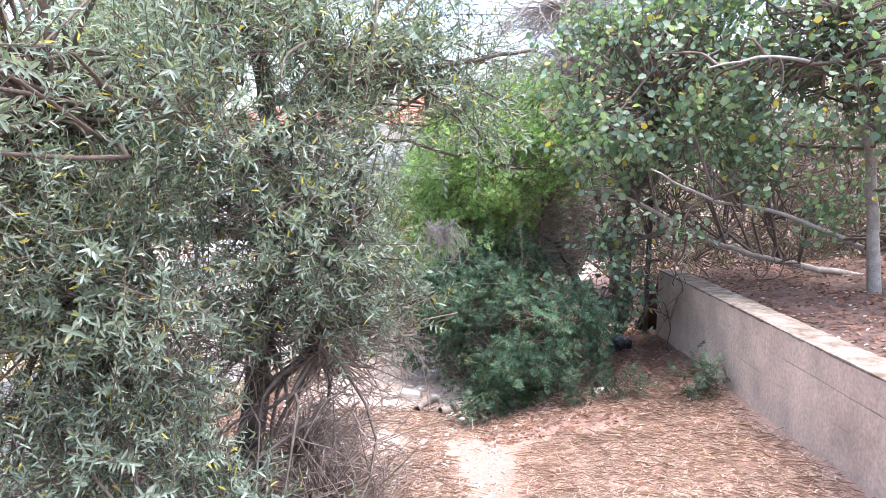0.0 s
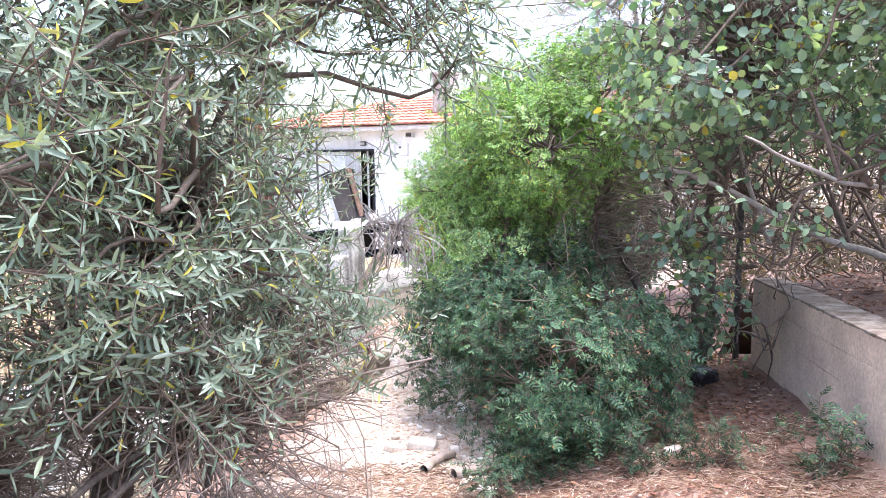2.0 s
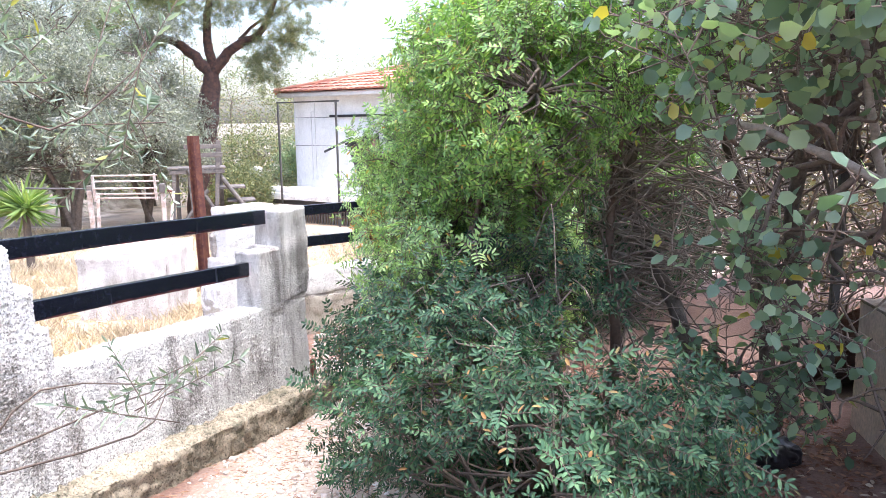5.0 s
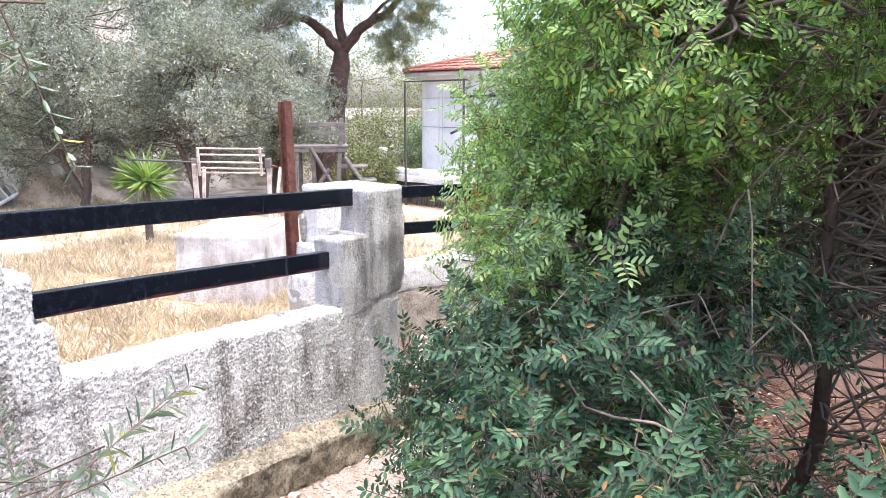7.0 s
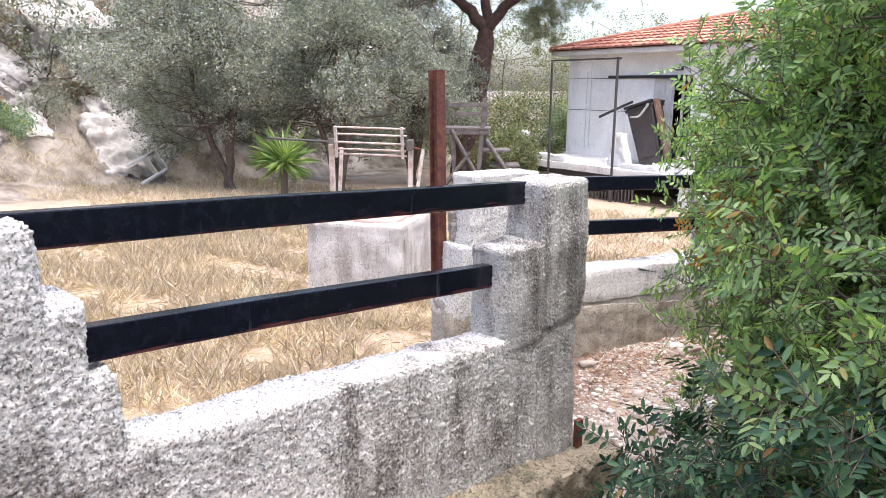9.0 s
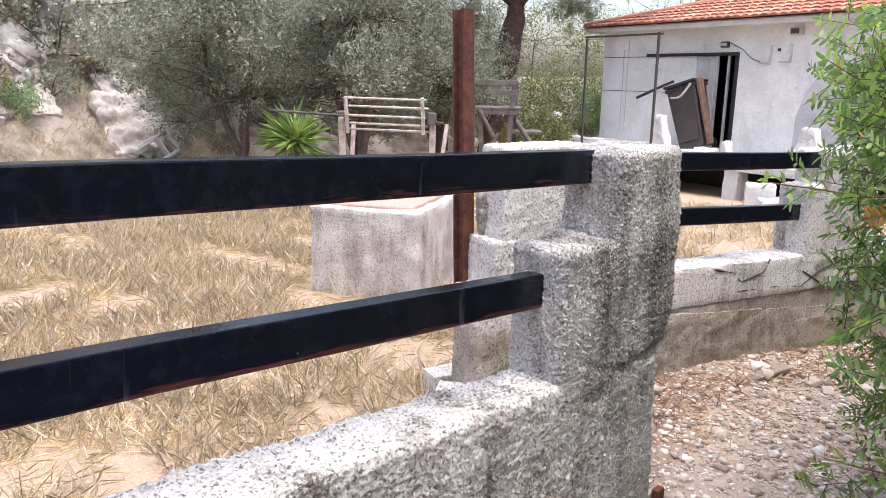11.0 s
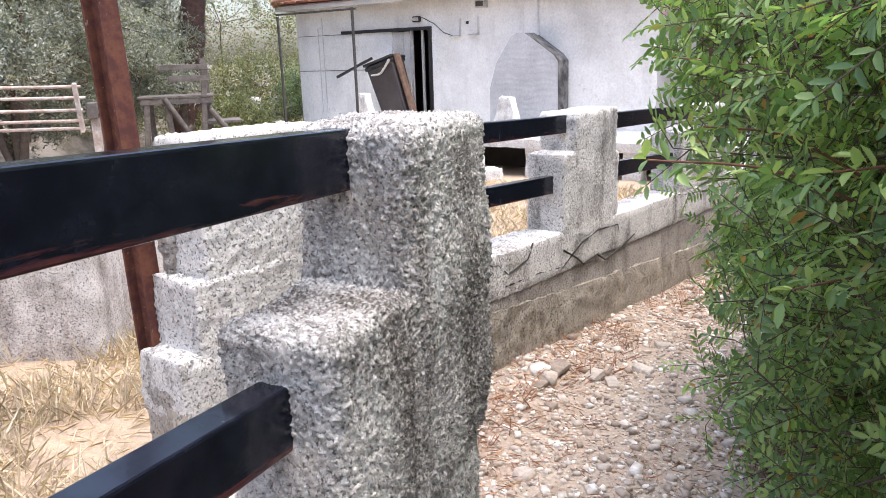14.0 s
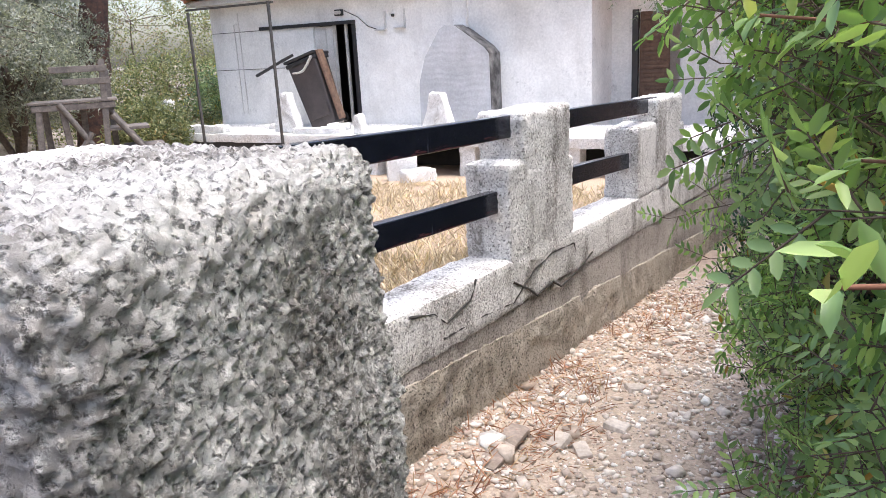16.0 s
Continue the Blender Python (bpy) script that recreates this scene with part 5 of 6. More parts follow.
def carob():
    """The leathery round-leaved tree on the bank, its limbs reaching over the wall."""
    t = plant("carob_tree", I4, "round-leaved evergreen tree with crooked grey limbs", "tree")
    trunk = [limb([(1.45, 6.45, -0.45), (1.38, 6.5, -0.1), (1.22, 6.6, 0.35), (1.02, 6.7, 0.85), (1.1, 6.8, 1.5)], 0.045, 0.024, 0.004, 9),
             limb([(1.75, 6.9, -0.42), (1.8, 6.8, 0.2), (1.7, 6.6, 0.8), (1.62, 6.0, 1.4), (1.7, 5.7, 2.0)], 0.042, 0.018, 0.004, 9),
             limb([(1.75, 6.9, -0.42), (1.72, 7.1, 0.4), (1.5, 7.2, 1.2), (1.3, 7.1, 2.0)], 0.042, 0.018, 0.004, 9)]
    for k in trunk:
        under("trunk", mesh_of("trunk", *k, M_BARK, True), t)
    limbs = [limb([(4.9, 6.5, 0.25), (3.6, 6.2, 0.42), (2.9, 6.1, 0.55), (2.2, 5.9, 0.75), (1.5, 5.75, 1.1), (1.15, 5.6, 1.2)], 0.035, 0.010, 0.006, 7), limb([(3.4, 5.6, 0.7), (2.6, 5.4, 1.0), (1.9, 5.2, 1.15), (1.45, 5.0, 1.35)], 0.022, 0.006, 0.006, 6),
             limb([(1.95, 6.1, 0.7), (1.72, 5.85, 1.15), (1.62, 5.72, 1.5)], 0.018, 0.012, 0.004, 6), limb([(3.2, 5.2, 0.4), (3.1, 5.2, 1.2), (2.9, 5.1, 2.0), (2.6, 5.0, 2.5)], 0.05, 0.02, 0.006, 7),
             limb([(2.9, 5.1, 1.9), (2.3, 4.9, 2.1), (1.7, 4.7, 2.0)], 0.02, 0.006, 0.006, 6)]
    for k in limbs:
        under("limb", mesh_of("limb", *k, M_TWIG_PALE, True), t)
    clumps = [((1.9, 5.6, 1.95), (0.75, 0.6, 0.55)), ((2.7, 5.2, 1.9), (0.7, 0.6, 0.5)), ((2.3, 5.3, 1.35), (0.35, 0.35, 0.18)), ((1.35, 5.55, 1.55), (0.40, 0.40, 0.42)), ((1.55, 5.25, 0.85), (0.22, 0.25, 0.2)),
              ((2.5, 6.6, 1.8), (0.9, 0.7, 0.7)), ((1.45, 5.95, 0.55), (0.25, 0.2, 0.25)), ((1.50, 6.25, 0.12), (0.22, 0.18, 0.34)), ((3.2, 4.4, 1.9), (0.6, 0.6, 0.6)), ((3.3, 5.4, 1.0), (0.5, 0.4, 0.3)), ((2.0, 6.2, 2.7), (0.9, 0.7, 0.55)), ((3.1, 5.6, 2.6), (0.9, 0.8, 0.6)), ((1.25, 6.3, 2.15), (0.45, 0.45, 0.4))]
    (lv, lf), (tv, tf), tips = crown(clumps, 2100, sprig_round, 21, 0.6, 0.3, 0.50, 0.8, 1.0, 0.08, ground_z, None, 0.002)
    under("crown", mesh_of("crown", lv, lf, M_CAROB), t, "grey-green rounded leaves, some yellow")
    tagged(under("twigwork", mesh_of("twigwork", tv, tf, M_TWIG), t), kind="stuff")
    spine = [[(1.45, 6.45, -0.1), (1.22, 6.6, 0.35), (1.02, 6.7, 0.85), (1.1, 6.8, 1.5)], [(1.8, 6.8, 0.2), (1.7, 6.6, 0.8), (1.62, 6.0, 1.4), (1.7, 5.7, 2.0)], [(1.72, 7.1, 0.4), (1.5, 7.2, 1.2), (1.3, 7.1, 2.0)], [(3.6, 6.2, 0.42), (2.9, 6.1, 0.55), (2.2, 5.9, 0.75), (1.5, 5.75, 1.1)],
             [(3.4, 5.6, 0.7), (2.6, 5.4, 1.0), (1.9, 5.2, 1.15)], [(3.1, 5.2, 1.2), (2.9, 5.1, 2.0), (2.6, 5.0, 2.5)], [(2.9, 5.1, 1.9), (2.3, 4.9, 2.1), (1.7, 4.7, 2.0)]]
    roots = [tuple(Vector(a).lerp(Vector(b), k / 8)) for line in spine for a, b in zip(line[:-1], line[1:]) for k in range(8)]
    tagged(under("branchwork", mesh_of("branchwork", *branching(roots, tips, 0.014, 5, 5, 0.16, 0.05, 0.003), M_TWIG), t), kind="stuff")
    r = np.random.default_rng(41)
    ends = np.stack([r.uniform(1.5, 5.0, 1500), r.uniform(5.8, 9.6, 1500), r.uniform(0.05, 2.0, 1500)], -1)
    ends = ends[ends[:, 2] < 0.5 + 0.55 * (ends[:, 1] - 4.6)]
    base = np.stack([r.uniform(1.9, 4.8, 620), r.uniform(5.9, 9.4, 620), r.uniform(0.0, 1.5, 620) ** 1.2], -1)
    base = base[base[:, 2] < 0.35 + 0.5 * (base[:, 1] - 5.2)]
    th = plant("dead_thicket", I4, "tangle of bare brown dead branches on the bank", "thicket")
    under("twigwork", mesh_of("twigwork", *branching(base, np.concatenate([ends, base[::2] + r.normal(0, 0.55, base[::2].shape) * [1, 0.8, 0.6]]), 0.011, 6, 1, 0.24, 0.03, 0.002, 4), M_TWIG), th)
    bm = box(-0.02, 0.02, -0.02, 0.02, -0.6, 1.75, 0.003)
    ob = part("steel_post", bm, M_STEEL_DARK, None)
    ob.matrix_basis = pose(2.05, 7.05, 0.1)
    tagged(ob, "thin dark steel post standing in the bush", "post")


def near_olive():
    """The olive at the start, its drooping shoots brushed past by the path; bare dead wood low down."""
    t = plant("olive_tree", I4, "overgrown olive tree with drooping grey-green shoots", "tree")
    for k in (limb([(-0.95, 3.35, -0.4), (-0.9, 3.4, 0.3), (-0.85, 3.45, 0.9), (-0.8, 3.4, 1.6), (-0.9, 3.3, 2.4)], 0.075, 0.03, 0.006, 9), limb([(-1.2, 3.2, -0.4), (-1.35, 3.0, 0.4), (-1.5, 2.8, 1.2), (-1.4, 2.6, 2.1)], 0.06, 0.02, 0.006, 8)):
        under("trunk", mesh_of("trunk", *k, M_BARK, True), t)
    for k in (limb([(-0.9, 3.3, 0.25), (-0.57, 3.37, 0.53), (-0.30, 3.7, 0.66), (-0.12, 4.05, 0.95)], 0.03, 0.012, 0.004, 7), limb([(-0.8, 3.4, 1.5), (-0.45, 3.3, 1.75), (0.0, 3.3, 1.85), (0.45, 3.5, 1.95)], 0.022, 0.008, 0.004, 7),
              limb([(-0.85, 3.4, 0.9), (-0.5, 3.2, 1.15), (-0.2, 3.3, 1.2)], 0.018, 0.006, 0.004, 6)):
        under("limb", mesh_of("limb", *k, M_BARK, True), t)
    clumps = [((-0.85, 2.75, 1.55), (0.68, 0.55, 0.65)), ((-1.35, 2.5, 0.95), (0.65, 0.60, 0.60)), ((-1.25, 2.45, 0.40), (0.45, 0.40, 0.30)), ((-0.55, 3.0, 1.05), (0.42, 0.40, 0.42)), ((-0.1, 3.3, 1.75), (0.45, 0.35, 0.32)),
              ((-0.60, 3.3, 2.1), (0.8, 0.6, 0.45)), ((-2.0, 3.4, 1.3), (0.8, 0.8, 0.9)), ((-0.75, 2.35, 0.05), (0.40, 0.35, 0.25)), ((-0.25, 3.45, 0.70), (0.22, 0.22, 0.14)), ((-1.7, 2.0, 1.6), (0.6, 0.5, 0.7)), ((-0.50, 3.72, 1.0), (0.28, 0.28, 0.32))]
    (lv, lf), (tv, tf), tips = crown(clumps, 5200, sprig_olive, 51, 0.5, 0.15, 0.30, 0.85, 0.85, 0.1, ground_z, lambda P: P[:, 0] < 0.25 + 0.35 * np.maximum(P[:, 2] - 1.35, 0), 0.0014)
    under("crown", mesh_of("crown", lv, lf, M_OLIVE), t, "narrow grey-green leaves with some yellow ones")
    tagged(under("shootwork", mesh_of("shootwork", tv, tf, M_TWIG), t), kind="stuff")
    roots = [(-0.85, 3.4, 0.6), (-0.8, 3.4, 1.3), (-0.9, 3.3, 2.0), (-1.4, 2.9, 0.8), (-1.45, 2.7, 1.6), (-0.57, 3.37, 0.53), (-0.45, 3.3, 1.75), (-0.5, 3.2, 1.15)]
    tagged(under("branchwork", mesh_of("branchwork", *branching(roots, tips, 0.012, 7, 9, 0.14, 0.08, 0.003), M_BARK), t), kind="stuff")
    r = np.random.default_rng(61)
    ends = np.stack([r.uniform(-2.0, 0.0, 3600), r.uniform(2.5, 4.3, 3600), r.uniform(-0.35, 1.25, 3600)], -1)
    ends = ends[ends[:, 0] < 0.1 - 0.25 * np.maximum(0.6 - ends[:, 2], 0)]
    under("deadwood", mesh_of("deadwood", *branching(roots[:2] + roots[5:6] + [(-1.0, 3.2, -0.1), (-0.7, 3.6, -0.1), (-1.6, 3.0, -0.1), (-1.5, 3.6, 0.2), (-0.5, 3.0, -0.1)], ends, 0.0042, 8, 1, 0.26, 0.0, 0.0013, 4, 0.62), M_TWIG_GREY), t, "bare brown dead twigs")
    fan = np.array([0.03, 3.45, 1.08]) + np.stack([r.uniform(-0.10, 0.10, 60), r.uniform(-0.05, 0.05, 60), -r.uniform(0.03, 0.16, 60)], -1)
    under("pale_deadwood", mesh_of("pale_deadwood", *branching([(0.02, 3.45, 1.09), (-0.05, 3.42, 1.10)], fan, 0.004, 9, 1, 0.25, 0.25, 0.0016, 4), M_TWIG_PALE), t, "bleached hanging twigs")
    # a second olive further left along the wall
    (lv, lf), (tv, tf), tips = crown([((-0.34, 4.92, 1.28), (0.16, 0.13, 0.22)), ((-0.33, 4.92, 0.46), (0.14, 0.12, 0.16)), ((-0.75, 4.75, 1.35), (0.3, 0.25, 0.3))], 46, sprig_olive, 52, 0.5, 0.1, 0.0, 0.9, 0.9, 0.1, ground_z, None, 0.0014)
    o = plant("olive_shoots", I4, "slender olive shoots reaching out beside the path", "shrub")
    under("crown", mesh_of("crown", lv, lf, M_OLIVE), o)
    tagged(under("shootwork", mesh_of("shootwork", tv, tf, M_TWIG), o), kind="stuff")
    tagged(under("branchwork", mesh_of("branchwork", *branching([(-0.75, 4.3, 0.45), (-0.8, 4.3, 1.1)], tips, 0.005, 10, 4, 0.10, 0.05, 0.0015), M_BARK), o), kind="stuff")


def far_tree(name, at, trunk_pts, clumps, count, mat, bark, kind, seed, label, size=1.0, gap=0.3, r0=0.12, shell=0.6, rise=0.3, every=40):
    t = plant(name, I4, label, "tree")
    tr = limb(trunk_pts, r0, r0 * 0.45, 0.02, 9)
    under("trunk", mesh_of("trunk", *tr, bark, True), t)
    (lv, lf), (tv, tf), tips = crown(clumps, count, kind, seed, 0.6, rise, gap, shell, size, 0.0, None, None, 0.004)
    under("crown", mesh_of("crown", lv, lf, mat), t)
    tagged(under("branchwork", mesh_of("branchwork", *branching([p for p in trunk_pts[1:]], tips, r0 * 0.16, seed + 1, every, 0.12, 0.05, 0.008), bark), t), kind="stuff")
    return t


def yard_trees():
    k = sprig_far(0.07)
    r = np.random.default_rng(17)
    for i, (x, y, s, h) in enumerate(((-12.0, 16.4, 1.5, 5.0), (-9.9, 17.6, 1.25, 5.4), (-12.4, 20.6, 1.5, 6.2), (-15.0, 18.6, 1.3, 5.0), (-10.6, 21.6, 1.2, 5.6))):
        g = ground_z(x, y)
        cl = []
        for q in range(22):
            a, d, up = r.uniform(0, 6.3), r.uniform(0.2, 1.6) * s, r.uniform(0.22, 0.95)
            d *= 1.25 - 0.6 * up
            cl.append(((x + d * math.cos(a), y + d * math.sin(a), g + up * h), (r.uniform(0.45, 0.75) * s, r.uniform(0.45, 0.75) * s, r.uniform(0.35, 0.55) * s)))
        t = far_tree("yard_olive", None, [(x, y, g - 0.1), (x + 0.1, y, g + 0.3 * h), (x - 0.1, y + 0.1, g + 0.6 * h), (x, y, g + 0.8 * h)], cl, 4600, M_OLIVE_FAR, M_BARK, k, 100 + 3 * i, "silver-green olive tree in the dry yard", 1.0, 0.42, 0.10, 0.85)
        for q in range(2):
            under("stem", mesh_of("stem", *limb([(x + 0.2 * q, y, g - 0.1), (x + 0.5 - 1.0 * q, y - 0.2, g + 0.35 * h), (x + 0.9 - 1.7 * q, y - 0.3, g + 0.7 * h)], 0.08, 0.03, 0.02, 7), M_BARK, True), t)
    # tall pine behind the stand
    g = ground_z(-9.9, 23.6)
    f = (-9.5, 23.7, 2.6)
    cl = [((-10.6, 23.2, 4.6), (2.2, 1.6, 1.1)), ((-12.4, 23.0, 4.0), (1.6, 1.4, 0.9)), ((-8.0, 23.4, 4.9), (1.7, 1.4, 1.1)), ((-7.0, 23.5, 3.6), (1.0, 0.9, 0.7)), ((-11.2, 23.0, 3.3), (0.9, 0.7, 0.4)), ((-8.0, 23.9, 2.8), (0.7, 0.7, 0.8)), ((-6.3, 24.0, 5.2), (1.6, 1.2, 0.8)), ((-9.3, 24, 6.0), (2.5, 1.8, 1.0))]
    t = far_tree("pine_tree", None, [(-10.0, 23.6, g - 0.1), (-9.9, 23.6, 0.3), (-9.6, 23.7, 2.0), f], cl, 8000, M_PINE, M_BARK_PINE, sprig_needles, 130, "tall pine with red-brown forked trunk", 0.85, 0.5, 0.46, 0.9, 0.2, 99999)
    for pts, r0 in (([f, (-10.3, 23.5, 3.4), (-11.5, 23.3, 4.0)], 0.2), ([f, (-8.8, 23.7, 3.3), (-7.9, 23.7, 3.8), (-7.3, 23.6, 4.9)], 0.18), ([f, (-9.5, 23.6, 4.2), (-9.2, 23.8, 5.6)], 0.16)):
        under("limb", mesh_of("limb", *limb(pts, r0, 0.06, 0.02, 8), M_BARK_PINE, True), t)
    for i, (x, y, r, h, mat) in enumerate(((-8.3, 22.6, 0.75, 1.5, M_SHRUB), (-9.8, 27.5, 1.7, 2.6, M_SHRUB), (-7.3, 27.0, 1.6, 2.4, M_CAROB), (-12.5, 31, 3.0, 6.0, M_PINE), (-8.0, 33, 3.0, 5.5, M_PINE), (-16.0, 34, 4.0, 8.0, M_SCRUB), (4.2, 10.8, 1.6, 3.6, M_SCRUB), (6.0, 8.6, 1.7, 3.4, M_SCRUB), (6.6, 5.8, 1.6, 3.4, M_SCRUB), (3.2, 13.5, 1.6, 3.6, M_SCRUB), (7.4, 11.5, 2.2, 4.5, M_SCRUB), (-13.0, 26, 2.0, 3.0, M_SHRUB), (1.5, 33, 3.0, 4.5, M_SCRUB), (-2.5, 36, 3.0, 4.2, M_SCRUB))):
        g = ground_z(x, y)
        far_tree("shrub", None, [(x, y, g - 0.1), (x, y, g + 0.3 * h), (x + 0.1, y, g + 0.6 * h)], [((x, y, g + h * 0.6), (r, r, h * 0.4)), ((x + r * 0.5, y, g + h * 0.4), (r * 0.7, r * 0.7, h * 0.35)), ((x - r * 0.6, y + 0.2, g + h * 0.45), (r * 0.6, r * 0.6, h * 0.4))], 1200, mat, M_BARK, sprig_far(0.09), 150 + 2 * i, "dense leafy shrub closing the view", 1.0, 0.25, 0.05)
    # olive above the lower wall, sparse, and a grey bare tree behind the bush
    far_tree("leaning_olive", None, [(1.5, 13.6, -1.3), (1.2, 13.4, 0.5), (0.9, 13.2, 1.6), (0.6, 13.0, 2.2)], [((0.45, 12.7, 1.75), (0.75, 0.6, 0.7)), ((1.2, 13.0, 2.4), (1.0, 0.8, 0.8)), ((0.2, 12.6, 1.3), (0.4, 0.4, 0.4))], 420, M_OLIVE, M_BARK, sprig_olive, 180, "thin olive leaning over the lower wall", 1.1, 0.34, 0.06, 0.9, 0.0, 4)
    far_tree("bare_tree", None, [(2.8, 15.0, -1.0), (2.7, 15.0, 1.5), (2.6, 15.0, 3.0), (2.4, 15.0, 4.2)], [((2.2, 14.8, 3.4), (1.9, 1.2, 1.3)), ((4.0, 15, 3.2), (1.6, 1.2, 1.5)), ((1.6, 14.9, 2.4), (1.1, 0.9, 0.9))], 900, M_SCRUB, M_TWIG_PALE, sprig_olive, 190, "half-bare grey tree behind the bush", 1.2, 0.2, 0.09, 0.9, 0.1, 1)


def hillside():
    r = np.random.default_rng(77)
    for i in range(72):
        x, y = r.uniform(-32, -15.3), r.uniform(6, 36)
        g = ground_z(x, y)
        s = r.uniform(0.8, 1.9)
        mat = (M_SCRUB, M_SCRUB, M_OLIVE_FAR, M_LENTISC)[i % 4]
        t = plant("hill_shrub", I4, "dry scrubby bush on the rocky hillside", "shrub", "hillside scrub")
        (lv, lf), (tv, tf), tips = crown([((x, y, g + 0.5 * s), (s, s, 0.65 * s)), ((x + 0.6 * s, y, g + 0.35 * s), (0.6 * s, 0.6 * s, 0.5 * s))], 260, sprig_far(0.12), 200 + i, 0.6, 0.3, 0.25, 0.7, 1.0, 0.0, None, None, 0.004)
        under("crown", mesh_of("crown", lv, lf, mat), t)
        under("stemwork", mesh_of("stemwork", *branching([(x, y, g - 0.1)], tips, 0.03, 300 + i, 30, 0.1, 0.1, 0.006), M_BARK), t)
    for i in range(70):
        x, y = r.uniform(-22, -14.8), r.uniform(7, 26)
        g, s = ground_z(x, y), r.uniform(0.35, 0.8)
        t = plant("hill_shrub", I4, "small dry thorny bush among the rocks", "shrub", "hillside scrub")
        (lv, lf), (tv, tf), tips = crown([((x, y, g + 0.45 * s), (s, s, 0.6 * s))], 170, sprig_far(0.07), 500 + i, 0.6, 0.3, 0.25, 0.7, 1.0, 0.0, None, None, 0.004)
        under("crown", mesh_of("crown", lv, lf, (M_SCRUB, M_OLIVE_FAR, M_CAROB)[i % 3]), t)
        under("stemwork", mesh_of("stemwork", *branching([(x, y, g - 0.1)], tips, 0.015, 600 + i, 20, 0.1, 0.1, 0.004), M_BARK), t)
    for i in range(46):
        x, y = r.uniform(-30, -14.6), r.uniform(8, 30)
        s = r.uniform(0.5, 1.6)
        V, F = rough_box(-s, s, -s * 0.9, s * 0.9, -s * 0.5, s * 0.35, s * 0.06, s * 0.085, 0.10 * s, 2.2 / s, 0, 0.12 * s, i * 3.1)
        ob = under("boulder", mesh_of("boulder", V, F, M_ROCK), None, "", pose(x, y, ground_z(x, y), r.uniform(-15, 15), r.uniform(28, 42), r.uniform(-25, 25)))
        tagged(ob, "pale grey limestone outcrop on the slope", "rock", "limestone outcrops")

    for i in range(34):
        x, y = r.uniform(-19.5, -14.2), r.uniform(8.5, 19)
        s = r.uniform(0.3, 0.95)
        V, F = rough_box(-s, s, -s * 0.8, s * 0.8, -s * 0.5, s * 0.45, s * 0.08, s * 0.075, 0.14 * s, 2.6 / s, 0, 0.16 * s, i * 1.7 + 60)
        ob = under("boulder", mesh_of("boulder", V, F, M_ROCK), None, "", pose(x, y, ground_z(x, y), r.uniform(-20, 20), r.uniform(20, 48), r.uniform(-40, 40)))
        tagged(ob, "cracked pale limestone at the foot of the slope", "rock", "limestone outcrops")


M_ROCK = plain("limestone_outcrop", (0.62, 0.59, 0.555), (0.27, 0.24, 0.21), 1.6, 0.9, 0, 0.9, 0.08, 9)


def yucca():
    x, y = -7.3, 13.0
    g = ground_z(x, y)
    t = plant("yucca", I4, "spiky bright green yucca on a short stem", "plant")
    under("stem", mesh_of("stem", *limb([(x, y, g - 0.05), (x, y, -0.1)], 0.06, 0.05, 0, 8), M_BARK), t)
    r = np.random.default_rng(5)
    n = 130
    d = r.normal(0, 1, (n, 3)) * [1, 1, 0.75] + [0, 0, 0.25]
    P = np.array([[x, y, -0.02]]) + r.normal(0, 0.03, (n, 3))
    under("crown", mesh_of("crown", *leaves(P, d, np.cross(d, r.normal(0, 1, (n, 3))), r.uniform(0.38, 0.58, n), 0.045, 0.3), M_YUCCA), t)


def seedling(x, y, s, seed):
    g = ground_z(x, y)
    t = plant("lentisc_seedling", I4, "small bluish green seedling in the leaf litter", "plant", "seedlings")
    (lv, lf), (tv, tf), tips = crown([((x, y, g + 0.10 * s), (0.14 * s, 0.14 * s, 0.12 * s))], int(20 * s), sprig_pinnate, seed, 0.7, 0.8, 0.0, 0.9, 0.8, 0.12)
    under("crown", mesh_of("crown", lv, lf, M_LENTISC), t)
    under("stemwork", mesh_of("stemwork", tv, tf, M_TWIG), t)


def scatter_blades(name, count, area, length, width, mat, seed, label, keep, upright=0.0, lie=0.01, clump=0.0, category="litter", sheet=None):
    """Blades, needles or flakes strewn on the ground: stuff nobody could count."""
    r = np.random.default_rng(seed)
    x, y = r.uniform(area[0], area[1], count), r.uniform(area[2], area[3], count)
    ok = keep(x, y)
    if clump:
        ok &= np.array([noise.noise(Vector((a * 1.7, b * 1.7, seed))) for a, b in zip(x, y)]) > clump - 0.5
    x, y = x[ok], y[ok]
    z = np.array([(sheet or ground_z)(a, b) for a, b in zip(x, y)])
    n = len(x)
    D = r.normal(0, 1, (n, 3)) * [1, 1, 0.12 if not upright else 0.0] + [0, 0, upright]
    N = np.cross(D, r.normal(0, 1, (n, 3))) if upright else np.array([[0, 0, 1.0]]) + r.normal(0, 0.25, (n, 3))
    L = r.uniform(0.6, 1.3, n) * length
    P = np.stack([x, y, z + (r.random(n) * lie if not upright else -0.01)], -1)
    ob = under(name, mesh_of(name, *leaves(P, D, N, L, r.uniform(0.7, 1.3, n) * width, 0.1), mat))
    tagged(ob, label, category, "", "stuff")


